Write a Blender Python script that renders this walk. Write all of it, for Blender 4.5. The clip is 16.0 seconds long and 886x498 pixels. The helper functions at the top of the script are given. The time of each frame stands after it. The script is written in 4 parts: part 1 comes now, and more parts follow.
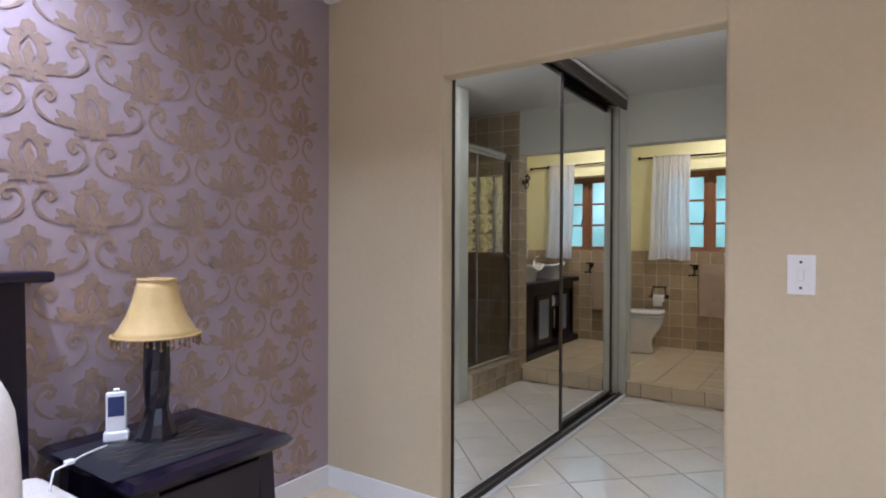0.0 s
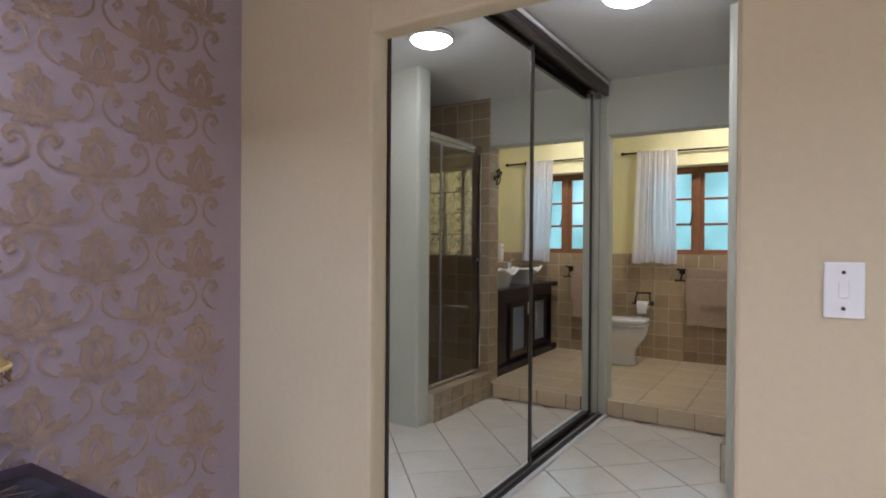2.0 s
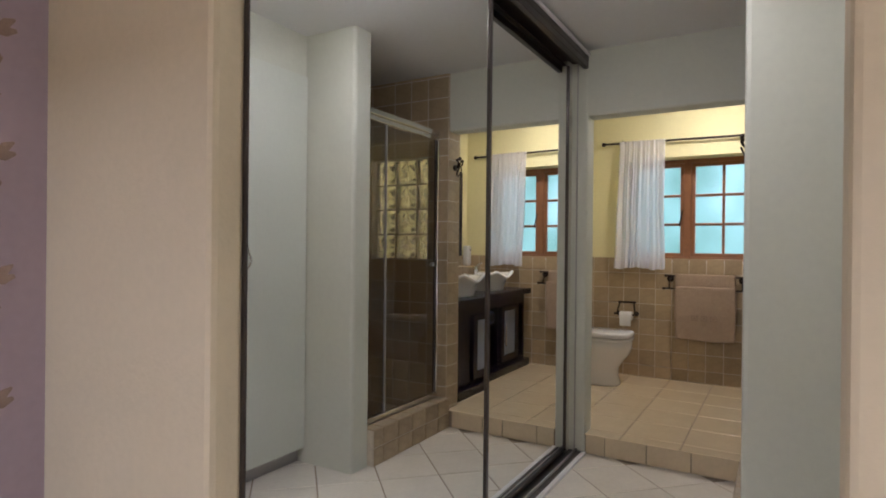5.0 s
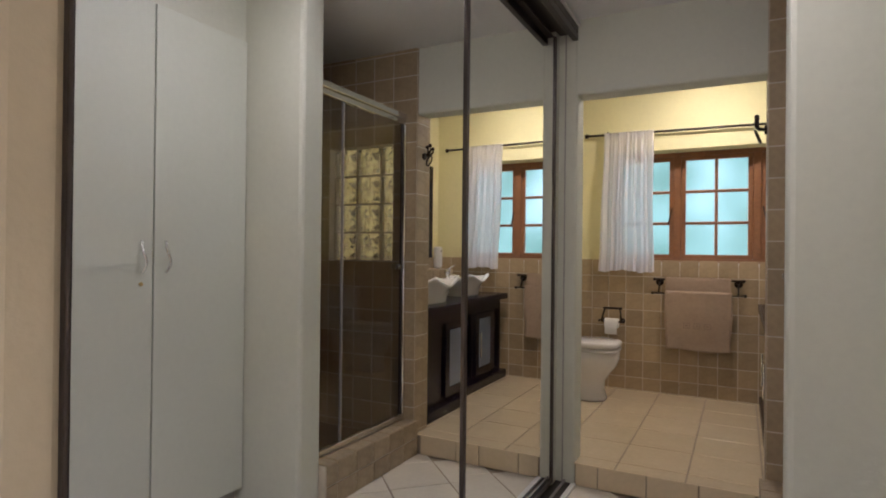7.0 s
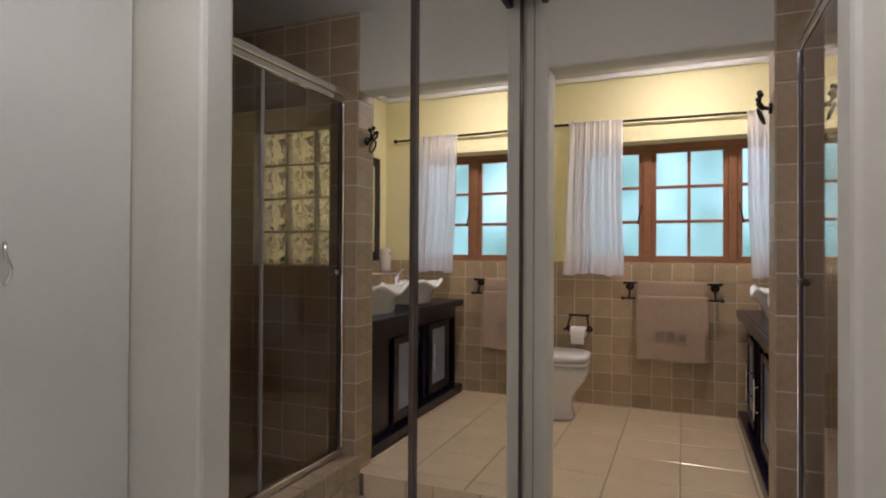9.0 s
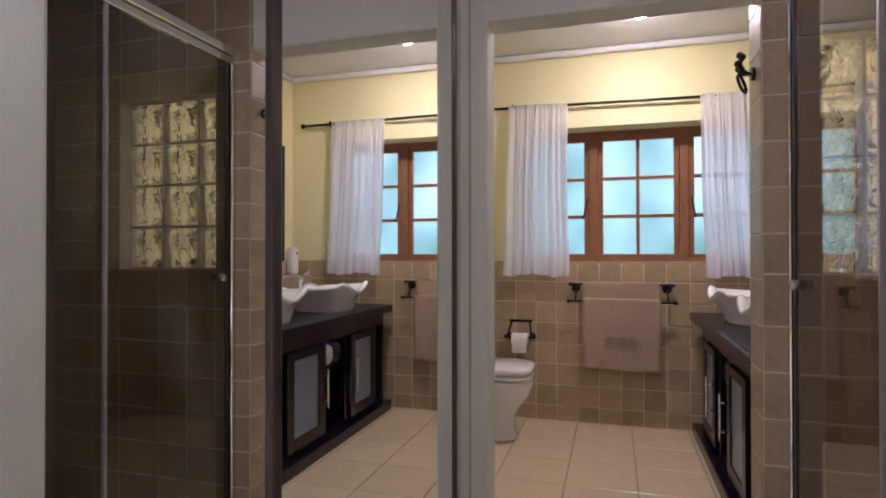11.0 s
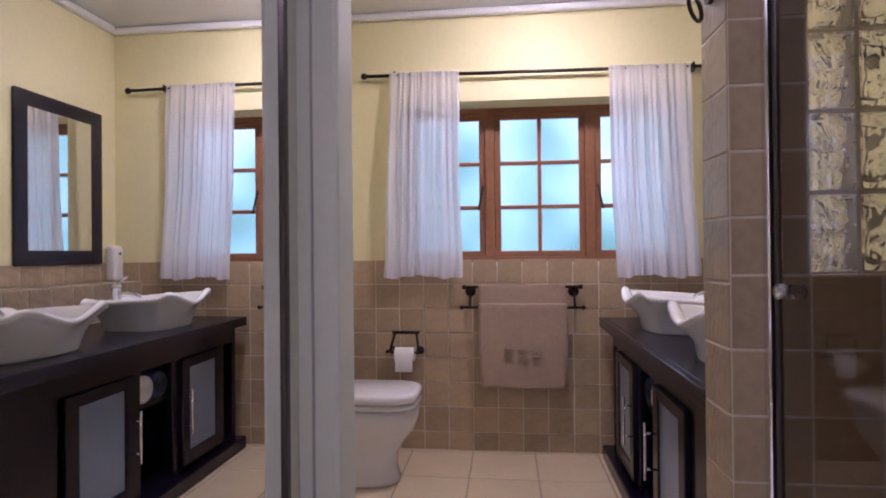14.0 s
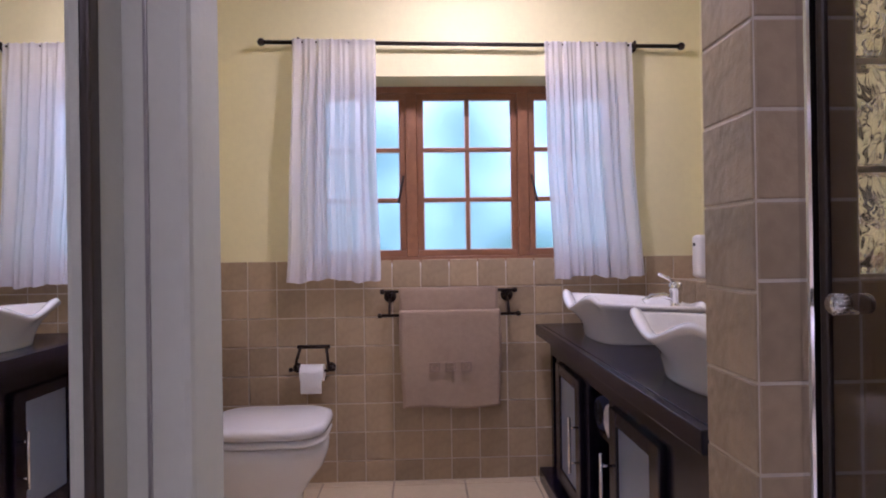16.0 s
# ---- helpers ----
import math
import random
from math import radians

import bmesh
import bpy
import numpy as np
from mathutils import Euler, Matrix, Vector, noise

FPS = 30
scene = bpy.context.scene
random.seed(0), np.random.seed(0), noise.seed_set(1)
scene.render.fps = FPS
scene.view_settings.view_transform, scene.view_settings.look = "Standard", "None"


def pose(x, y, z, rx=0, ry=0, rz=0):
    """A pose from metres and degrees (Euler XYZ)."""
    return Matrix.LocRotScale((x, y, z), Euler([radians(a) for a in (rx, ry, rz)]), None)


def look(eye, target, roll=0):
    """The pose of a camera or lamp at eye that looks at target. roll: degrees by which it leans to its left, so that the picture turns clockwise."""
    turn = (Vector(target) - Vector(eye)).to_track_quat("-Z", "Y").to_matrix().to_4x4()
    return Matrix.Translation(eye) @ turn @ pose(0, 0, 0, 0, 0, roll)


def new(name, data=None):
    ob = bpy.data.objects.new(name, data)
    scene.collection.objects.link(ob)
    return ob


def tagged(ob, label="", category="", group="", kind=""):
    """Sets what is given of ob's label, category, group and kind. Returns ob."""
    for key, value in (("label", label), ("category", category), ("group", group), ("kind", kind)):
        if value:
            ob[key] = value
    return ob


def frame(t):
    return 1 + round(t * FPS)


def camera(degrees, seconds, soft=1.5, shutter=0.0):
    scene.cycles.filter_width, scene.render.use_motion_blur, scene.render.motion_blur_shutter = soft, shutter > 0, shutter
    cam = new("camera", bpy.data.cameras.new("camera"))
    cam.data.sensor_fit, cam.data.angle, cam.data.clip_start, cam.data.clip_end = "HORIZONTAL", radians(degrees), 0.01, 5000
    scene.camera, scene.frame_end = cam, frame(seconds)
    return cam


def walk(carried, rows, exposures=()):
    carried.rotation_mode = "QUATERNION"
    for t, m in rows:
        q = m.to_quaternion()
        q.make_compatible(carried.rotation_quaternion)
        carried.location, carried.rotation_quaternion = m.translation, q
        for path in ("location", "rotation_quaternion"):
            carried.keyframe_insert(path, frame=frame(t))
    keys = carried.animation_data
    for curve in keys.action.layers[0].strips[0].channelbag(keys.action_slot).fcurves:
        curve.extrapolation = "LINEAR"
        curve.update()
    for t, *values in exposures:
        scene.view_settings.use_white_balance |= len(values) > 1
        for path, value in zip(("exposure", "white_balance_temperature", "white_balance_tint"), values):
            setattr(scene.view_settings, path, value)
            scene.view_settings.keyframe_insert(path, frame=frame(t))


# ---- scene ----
cam = camera(75.5, 16.0, soft=1.9)
PATH = [
    (0, (0.235, 0.001, 1.314), (-0.880, 1.661, 1.298), 0.22),
    (0.5, (0.190, 0.132, 1.311), (-0.911, 1.802, 1.293), 0.33),
    (1, (0.154, 0.284, 1.316), (-0.937, 1.960, 1.303), 0.33),
    (1.5, (0.127, 0.426, 1.315), (-0.954, 2.108, 1.304), 0.36),
    (2, (0.094, 0.563, 1.315), (-0.978, 2.251, 1.305), 0.41),
    (2.5, (0.055, 0.706, 1.323), (-1.006, 2.402, 1.312), 0.40),
    (3, (0.010, 0.834, 1.330), (-1.043, 2.534, 1.321), 0.35),
    (3.5, (-0.012, 0.969, 1.332), (-1.059, 2.673, 1.323), 0.53),
    (4, (-0.026, 1.096, 1.334), (-1.066, 2.804, 1.324), 0.61),
    (6.5, (-0.330, 1.646, 1.295), (-1.281, 3.406, 1.306), 0.58),
    (7, (-0.373, 1.775, 1.299), (-1.298, 3.548, 1.309), 0.61),
    (7.5, (-0.420, 1.911, 1.300), (-1.321, 3.697, 1.312), 0.54),
    (8, (-0.486, 2.042, 1.302), (-1.356, 3.843, 1.317), 0.54),
    (8.5, (-0.550, 2.150, 1.302), (-1.372, 3.973, 1.319), 0.46),
    (11, (-0.724, 2.794, 1.301), (-1.293, 4.711, 1.317), -0.06),
    (11.5, (-0.751, 2.891, 1.296), (-1.257, 4.826, 1.312), -0.06),
    (12, (-0.760, 3.009, 1.296), (-1.207, 4.959, 1.307), -0.26),
    (12.5, (-0.761, 3.140, 1.292), (-1.154, 5.101, 1.303), -0.27),
    (13, (-0.756, 3.258, 1.287), (-1.096, 5.228, 1.303), -0.33),
    (13.5, (-0.753, 3.376, 1.289), (-1.035, 5.356, 1.301), -0.41),
    (14, (-0.763, 3.496, 1.292), (-0.980, 5.484, 1.304), -0.54),
    (14.5, (-0.789, 3.630, 1.293), (-0.933, 5.744, 1.305), -0.60),
    (15, (-0.812, 3.734, 1.292), (-0.881, 5.733, 1.303), -0.69),
    (15.5, (-0.816, 3.824, 1.288), (-0.806, 5.824, 1.298), -0.77),
    (16, (-0.802, 3.933, 1.291), (-0.729, 5.931, 1.297), -0.85),
]
walk(cam, [(t, look(eye, target, roll)) for t, eye, target, roll in PATH], exposures=[(0.0, -0.09, 5300, 20), (3.5, 0.02, 5400, 21), (7.0, 0.0, 5750, 25), (11.0, 0.10, 5450, 37), (16.0, 0.16, 5060, 48)])

# ---- world and lights ----
world = bpy.data.worlds.new("world")
scene.world = world
world.use_nodes = True
wn = world.node_tree
sky = wn.nodes.new("ShaderNodeTexSky")
sky.sky_type, sky.sun_disc = "NISHITA", False
sky.sun_elevation, sky.sun_rotation = radians(40), radians(60)
wn.links.new(sky.outputs[0], wn.nodes["Background"].inputs[0])
wn.nodes["Background"].inputs[1].default_value = 0.12

# fitted plan, metres
DOOR_Y, DOOR_BACK = 2.15, 2.245          # wall between bedroom and dressing passage
DOOR_L, DOOR_R, DOOR_TOP = -1.214, -0.055, 2.075
PAPER_X = -1.93                         # wallpapered wall
FLOOR, BATH = 0.05, 0.172               # passage floor, raised bathroom floor
CEIL, CEIL_P, CEIL_B = 2.60, 2.56, 2.67  # ceilings of bedroom, passage and bathroom
WALL_TOP = 2.70
STEP_Y = 4.84                           # edge of the step
NIB_R = -1.163
BEAM_Z = 2.150
PIL_X, PIL_Y0, PIL_Y1 = -0.248, 3.814, 3.968   # white pier between cupboard and shower
CUP_X = 0.10                            # cupboard fronts
TW_Y0, TW_Y1, TW_X = 4.831, 4.998, -0.267      # tiled wall with the glass blocks
RIGHT_X, LEFT_X, FAR_Y = 0.60, -1.89, 6.74
SH_X = -0.178                           # shower door plane
WIN = (-1.373, 0.257, 1.229, 2.149)      # window opening
WIN_Y = 6.915
MIR_P = Vector((-1.236, 4.5, 0.0))      # line of the mirror doors
ON_FAR_WALL = Matrix.Translation((0.254, 0.0, 0.037))   # the fittings of the window wall, moved as one


def area_lamp(name, loc, target, sx, sy, power, colour):
    d = bpy.data.lights.new(name, "AREA")
    d.shape, d.size, d.size_y, d.energy, d.color = "RECTANGLE", sx, sy, power, colour
    ob = new(name, d)
    ob.matrix_world = look(loc, target)
    return ob


BACKDROP_GLOW = 2.4
# added fill light; no bedroom window is seen or known
area_lamp("bedroom_fill_light", (2.55, -0.6, 1.55), (0.0, -0.6, 1.45), 1.5, 1.2, 20, (0.86, 0.91, 1.0))
DOWN = bpy.data.lights.new("assumed_downlight", "AREA")
DOWN.shape, DOWN.size, DOWN.energy, DOWN.color, DOWN.spread = "DISK", 0.11, 22.0, (0.86, 0.90, 1.0), radians(130)
# first lamp inferred from light on the wallpaper; other three added, unseen
for dx, dy in ((-1.64, 0.50), (0.55, 0.35), (-1.42, -1.3), (0.55, -1.6)):
    ob = new("assumed_downlight", DOWN)
    ob.matrix_world = look((dx, dy, CEIL - 0.012), (dx, dy, 0), 0)


# ---- materials ----
def material(name, colour, rough=0.5, metal=0.0, vary=0.08, scale=6.0, bump=0.0, bump_scale=60.0, per_piece=0.0, stain=None, coat=0.0, fine=40.0, coat_rough=0.05):
    """A surface with variation at two scales, relief, and a change from piece to piece."""
    m = bpy.data.materials.new(name)
    m.use_nodes = True
    nt = m.node_tree
    nodes, links = nt.nodes, nt.links
    b = nodes["Principled BSDF"]
    b.inputs["Roughness"].default_value, b.inputs["Metallic"].default_value = rough, metal
    b.inputs["Coat Weight"].default_value, b.inputs["Coat Roughness"].default_value = coat, coat_rough
    geo = nodes.new("ShaderNodeTexCoord")
    n1 = nodes.new("ShaderNodeTexNoise")
    n1.inputs["Scale"].default_value, n1.inputs["Detail"].default_value = scale, 4.0
    n2 = nodes.new("ShaderNodeTexNoise")
    n2.inputs["Scale"].default_value, n2.inputs["Detail"].default_value = fine, 3.0
    links.new(geo.outputs["Object"], n1.inputs["Vector"])
    links.new(geo.outputs["Object"], n2.inputs["Vector"])
    add = nodes.new("ShaderNodeMath")
    add.operation = "ADD"
    links.new(n1.outputs["Fac"], add.inputs[0])
    links.new(n2.outputs["Fac"], add.inputs[1])
    last = add.outputs[0]
    if per_piece:
        info = nodes.new("ShaderNodeObjectInfo")
        mul = nodes.new("ShaderNodeMath")
        mul.operation, mul.inputs[1].default_value = "MULTIPLY", per_piece / max(vary, 0.01)
        links.new(info.outputs["Random"], mul.inputs[0])
        add2 = nodes.new("ShaderNodeMath")
        add2.operation = "ADD"
        links.new(last, add2.inputs[0])
        links.new(mul.outputs[0], add2.inputs[1])
        last = add2.outputs[0]
    rng = nodes.new("ShaderNodeMapRange")
    rng.inputs["From Min"].default_value, rng.inputs["From Max"].default_value = 0.55, 1.45 + (per_piece / max(vary, 0.01))
    links.new(last, rng.inputs["Value"])
    mix = nodes.new("ShaderNodeMix")
    mix.data_type = "RGBA"
    lo = [c * (1 - vary - per_piece) for c in colour]
    hi = [min(1.0, c * (1 + vary + per_piece)) for c in colour]
    if stain:
        lo = stain
    mix.inputs[6].default_value, mix.inputs[7].default_value = (*lo, 1), (*hi, 1)
    links.new(rng.outputs["Result"], mix.inputs["Factor"])
    links.new(mix.outputs[2], b.inputs["Base Color"])
    if bump:
        n3 = nodes.new("ShaderNodeTexNoise")
        n3.inputs["Scale"].default_value, n3.inputs["Detail"].default_value = bump_scale, 5.0
        links.new(geo.outputs["Object"], n3.inputs["Vector"])
        bp = nodes.new("ShaderNodeBump")
        bp.inputs["Strength"].default_value, bp.inputs["Distance"].default_value = bump, 0.01
        links.new(n3.outputs["Fac"], bp.inputs["Height"])
        links.new(bp.outputs["Normal"], b.inputs["Normal"])
    return m


def glass(name, colour, rough, ior=1.45, bump=0.0, bump_scale=20.0):
    m = bpy.data.materials.new(name)
    m.use_nodes = True
    nt = m.node_tree
    b = nt.nodes["Principled BSDF"]
    b.inputs["Base Color"].default_value = (*colour, 1)
    b.inputs["Roughness"].default_value, b.inputs["IOR"].default_value = rough, ior
    b.inputs["Transmission Weight"].default_value = 1.0
    if bump:
        tc, nz, bp = (nt.nodes.new(k) for k in ("ShaderNodeTexCoord", "ShaderNodeTexNoise", "ShaderNodeBump"))
        nz.inputs["Scale"].default_value, nz.inputs["Distortion"].default_value = bump_scale, 1.2
        bp.inputs["Strength"].default_value, bp.inputs["Distance"].default_value = bump, 0.06
        nt.links.new(tc.outputs["Object"], nz.inputs["Vector"])
        nt.links.new(nz.outputs["Fac"], bp.inputs["Height"])
        nt.links.new(bp.outputs["Normal"], b.inputs["Normal"])
    return m


def glow(name, colour, strength):
    m = bpy.data.materials.new(name)
    m.use_nodes = True
    b = m.node_tree.nodes["Principled BSDF"]
    b.inputs["Base Color"].default_value = (*colour, 1)
    b.inputs["Emission Color"].default_value = (*colour, 1)
    b.inputs["Emission Strength"].default_value = strength
    return m


def sheer(name, colour, see):
    """Thin woven cloth: scatters, lets light through, and is a little open between its threads."""
    m = bpy.data.materials.new(name)
    m.use_nodes = True
    nt = m.node_tree
    nt.nodes.remove(nt.nodes["Principled BSDF"])
    out = nt.nodes["Material Output"]
    dif, tra, opn, a, b = (nt.nodes.new(k) for k in ("ShaderNodeBsdfDiffuse", "ShaderNodeBsdfTranslucent", "ShaderNodeBsdfTransparent", "ShaderNodeMixShader", "ShaderNodeMixShader"))
    wave, tc = nt.nodes.new("ShaderNodeTexWave"), nt.nodes.new("ShaderNodeTexCoord")
    wave.inputs["Scale"].default_value, wave.inputs["Distortion"].default_value = 110.0, 1.5
    wave.bands_direction = "Z"
    nt.links.new(tc.outputs["Object"], wave.inputs["Vector"])
    ramp = nt.nodes.new("ShaderNodeMapRange")
    ramp.inputs["To Min"].default_value, ramp.inputs["To Max"].default_value = see * 0.5, see * 1.5
    nt.links.new(wave.outputs["Fac"], ramp.inputs["Value"])
    dif.inputs["Color"].default_value = tra.inputs["Color"].default_value = (*colour, 1)
    a.inputs["Fac"].default_value = 0.56
    nt.links.new(dif.outputs[0], a.inputs[1])
    nt.links.new(tra.outputs[0], a.inputs[2])
    nt.links.new(ramp.outputs["Result"], b.inputs["Fac"])
    nt.links.new(a.outputs[0], b.inputs[1])
    nt.links.new(opn.outputs[0], b.inputs[2])
    nt.links.new(b.outputs[0], out.inputs["Surface"])
    return m


PLASTER_BED = material("cream_plaster", (0.60, 0.505, 0.33), 0.75, vary=0.05, scale=2.0, bump=0.12, bump_scale=90)
PLASTER_WHITE = material("white_plaster", (0.68, 0.68, 0.57), 0.7, vary=0.04, scale=2.0, bump=0.10, bump_scale=70)
PLASTER_BATH = material("yellow_cream_plaster", (0.80, 0.73, 0.40), 0.7, vary=0.04, scale=2.0, bump=0.08, bump_scale=70)
CEILING_WHITE = material("ceiling_paint", (0.76, 0.75, 0.72), 0.8, vary=0.03, scale=1.5)
TRIM_WHITE = material("white_trim", (0.78, 0.77, 0.74), 0.45, vary=0.03)
PAPER = material("mauve_wallpaper", (0.36, 0.283, 0.298), 0.30, vary=0.07, scale=3.0, bump=0.05, bump_scale=220)
PAPER_GOLD = material("bronze_wallpaper_print", (0.40, 0.29, 0.225), 0.24, metal=0.35, vary=0.18, scale=14.0, bump=0.3, bump_scale=70)
TILE_WALL = material("tan_wall_tile", (0.43, 0.32, 0.185), 0.40, vary=0.14, scale=9.0, bump=0.25, bump_scale=35, per_piece=0.12)
TILE_EDGE = material("tan_pillar_tile", (0.41, 0.315, 0.195), 0.40, vary=0.26, scale=7.0, bump=0.30, bump_scale=45, per_piece=0.10)
GROUT = material("pale_grout", (0.68, 0.60, 0.46), 0.85, vary=0.1, scale=20.0)
TILE_FLOOR = material("cream_floor_tile", (0.74, 0.60, 0.39), 0.20, coat=0.7, coat_rough=0.16, vary=0.06, scale=5.0, bump=0.04, bump_scale=25, per_piece=0.04)
# floor tile for the passage, its colour lightened for the bright light there
TILE_FLOOR_LIT = material("lit_passage_tile", (0.84, 0.78, 0.66), 0.18, coat=0.5, coat_rough=0.14, vary=0.06, scale=5.0, bump=0.04, bump_scale=25, per_piece=0.04)
GROUT_FLOOR = material("floor_grout", (0.34, 0.27, 0.19), 0.85, vary=0.1, scale=20.0)
WOOD_DARK = material("espresso_wood", (0.008, 0.005, 0.015), 0.24, vary=0.35, scale=8.0, bump=0.03, bump_scale=45, coat=0.0)
WOOD_WINDOW = material("meranti_window_wood", (0.25, 0.105, 0.038), 0.45, vary=0.25, scale=9.0, bump=0.1, bump_scale=50)
CERAMIC = material("white_ceramic", (0.82, 0.80, 0.78), 0.12, vary=0.02, coat=0.4)
BRONZE = material("dark_bronze_metal", (0.035, 0.024, 0.018), 0.42, metal=0.7, vary=0.2, scale=30.0)
BRASS = material("brass", (0.62, 0.45, 0.18), 0.3, metal=1.0, vary=0.08)
CHROME = material("chrome", (0.80, 0.80, 0.80), 0.10, metal=1.0, vary=0.02)
ALU_DARK = material("bronze_aluminium", (0.075, 0.06, 0.05), 0.32, metal=0.6, vary=0.1)
ALU_PALE = material("grey_aluminium", (0.42, 0.39, 0.36), 0.35, metal=0.5, vary=0.06)
MIRROR = material("mirror_silver", (0.90, 0.91, 0.90), 0.0, metal=1.0, vary=0.0)
CUPBOARD = material("cream_cupboard_board", (0.68, 0.695, 0.60), 0.5, vary=0.03, scale=2.0)
PLASTIC = material("white_plastic", (0.84, 0.83, 0.80), 0.35, vary=0.02)
RUBBER = material("black_gap", (0.02, 0.02, 0.02), 0.7)
TOWEL = material("taupe_towel", (0.50, 0.37, 0.26), 0.95, vary=0.10, scale=8.0, bump=0.9, bump_scale=260)
TOWEL_BAND = material("towel_stitching", (0.41, 0.30, 0.22), 0.9, vary=0.1)
TOWEL_WHITE = material("white_towel", (0.82, 0.80, 0.80), 0.95, vary=0.06, bump=0.8, bump_scale=200)
PAPER_ROLL = material("toilet_paper", (0.85, 0.83, 0.80), 0.9, vary=0.04, bump=0.3, bump_scale=120)
SHADE = material("gold_silk_shade", (0.60, 0.42, 0.16), 0.55, vary=0.12, scale=12.0, bump=0.15, bump_scale=120)
LINEN = material("cream_linen", (0.78, 0.70, 0.60), 0.9, vary=0.06, scale=10.0, bump=0.6, bump_scale=140)
MAT_BLACK = material("black_cloth_mat", (0.012, 0.012, 0.018), 0.6, vary=0.3, scale=50.0)
SILVER = material("silver_thread", (0.62, 0.60, 0.58), 0.25, metal=1.0, vary=0.1)
SCREEN = glow("clock_screen", (0.02, 0.03, 0.10), 0.15)
LAMP_DOME = glow("lit_opal_glass", (1.0, 0.95, 0.84), 42.0)
LAMP_DOME_WARM = glow("lit_warm_opal_glass", (1.0, 0.90, 0.72), 165.0)
GLASS_SHOWER = glass("tinted_shower_glass", (0.82, 0.78, 0.75), 0.0)
GLASS_FROST = glass("obscured_window_glass", (0.93, 0.97, 0.97), 0.27, 1.25)
GLASS_CAB = material("frosted_cabinet_glass", (0.21, 0.26, 0.36), 0.28, vary=0.05, scale=4.0, coat=0.3)
GLASS_BLOCK = glass("wavy_block_glass", (0.94, 0.98, 0.90), 0.0, 1.45, 1.0, 8.5)
ACRYLIC = glass("clear_acrylic", (0.95, 0.95, 0.95), 0.02)
CURTAIN = sheer("white_sheer_cloth", (0.96, 0.94, 0.97), 0.14)


# ---- building tools ----
BASE = {}


def finish(ob_name, bm, mat, smooth):
    me = bpy.data.meshes.new(ob_name)
    bmesh.ops.recalc_face_normals(bm, faces=bm.faces)
    bm.to_mesh(me)
    bm.free()
    if smooth:
        for p in me.polygons:
            p.use_smooth = True
    me.materials.append(mat)
    return new(ob_name, me)


def part(name, bm, mat, parent=None, label="", smooth=False):
    ob = finish(name, bm, mat, smooth)
    if parent is not None:
        ob.parent = parent
        ob.matrix_parent_inverse = BASE.get(parent, Matrix()).inverted()
    if label:
        ob["label"] = label
    return ob


def thing(name, loc, label, category, group="", kind=""):
    ob = new(name)
    ob.empty_display_size = 0.05
    ob.location = loc
    BASE[ob] = Matrix.Translation(loc)
    return tagged(ob, label, category, group, kind)


def structure(name, bm, mat, label="", category=""):
    return tagged(finish(name, bm, mat, False), label, category, kind="structure")


def box(bm, x0, x1, y0, y1, z0, z1, bevel=0.0, m=None, seg=2):
    r = bmesh.ops.create_cube(bm, size=1.0)
    vs = r["verts"]
    for v in vs:
        v.co = Vector((x0 + (v.co.x + 0.5) * (x1 - x0), y0 + (v.co.y + 0.5) * (y1 - y0), z0 + (v.co.z + 0.5) * (z1 - z0)))
    if bevel:
        es = {e for v in vs for e in v.link_edges}
        vs = bmesh.ops.bevel(bm, geom=list(es), offset=bevel, segments=seg, affect="EDGES", profile=0.5)["verts"] + [v for v in vs if v.is_valid]
    if m is not None:
        bmesh.ops.transform(bm, matrix=m, verts=list({v for v in vs if v.is_valid}))
    return bm


def cube(x0, x1, y0, y1, z0, z1, bevel=0.0, m=None, seg=2):
    return box(bmesh.new(), x0, x1, y0, y1, z0, z1, bevel, m, seg)


def rod(bm, p, q, r, seg=12, r2=None):
    p, q = Vector(p), Vector(q)
    d = q - p
    m = Matrix.Translation((p + q) / 2) @ d.to_track_quat("Z", "Y").to_matrix().to_4x4()
    bmesh.ops.create_cone(bm, cap_ends=True, segments=seg, radius1=r, radius2=r if r2 is None else r2, depth=d.length, matrix=m)
    return bm


def ball(bm, c, r, seg=12):
    bmesh.ops.create_uvsphere(bm, u_segments=seg, v_segments=max(6, seg // 2), radius=r, matrix=Matrix.Translation(c))
    return bm


def lathe(bm, c, profile, seg=32):
    """A turned shape from (radius, height) pairs about the upright axis at c."""
    rings = []
    for r, h in profile:
        rings.append([bm.verts.new((c[0] + r * math.cos(2 * math.pi * i / seg), c[1] + r * math.sin(2 * math.pi * i / seg), c[2] + h)) for i in range(seg)])
    for a, b in zip(rings, rings[1:]):
        for i in range(seg):
            bm.faces.new((a[i], a[(i + 1) % seg], b[(i + 1) % seg], b[i]))
    for ring in (rings[0], rings[-1]):
        bm.faces.new(ring)
    return bm


def sweep(bm, points, r, seg=8):
    """A round bar along a line of points."""
    pts = [Vector(p) for p in points]
    rings = []
    for i, p in enumerate(pts):
        d = (pts[min(i + 1, len(pts) - 1)] - pts[max(i - 1, 0)]).normalized()
        q = d.to_track_quat("Z", "Y")
        rings.append([bm.verts.new(p + q @ Vector((r * math.cos(2 * math.pi * k / seg), r * math.sin(2 * math.pi * k / seg), 0))) for k in range(seg)])
    for a, b in zip(rings, rings[1:]):
        for k in range(seg):
            bm.faces.new((a[k], a[(k + 1) % seg], b[(k + 1) % seg], b[k]))
    bm.faces.new(rings[0])
    bm.faces.new(rings[-1])
    return bm


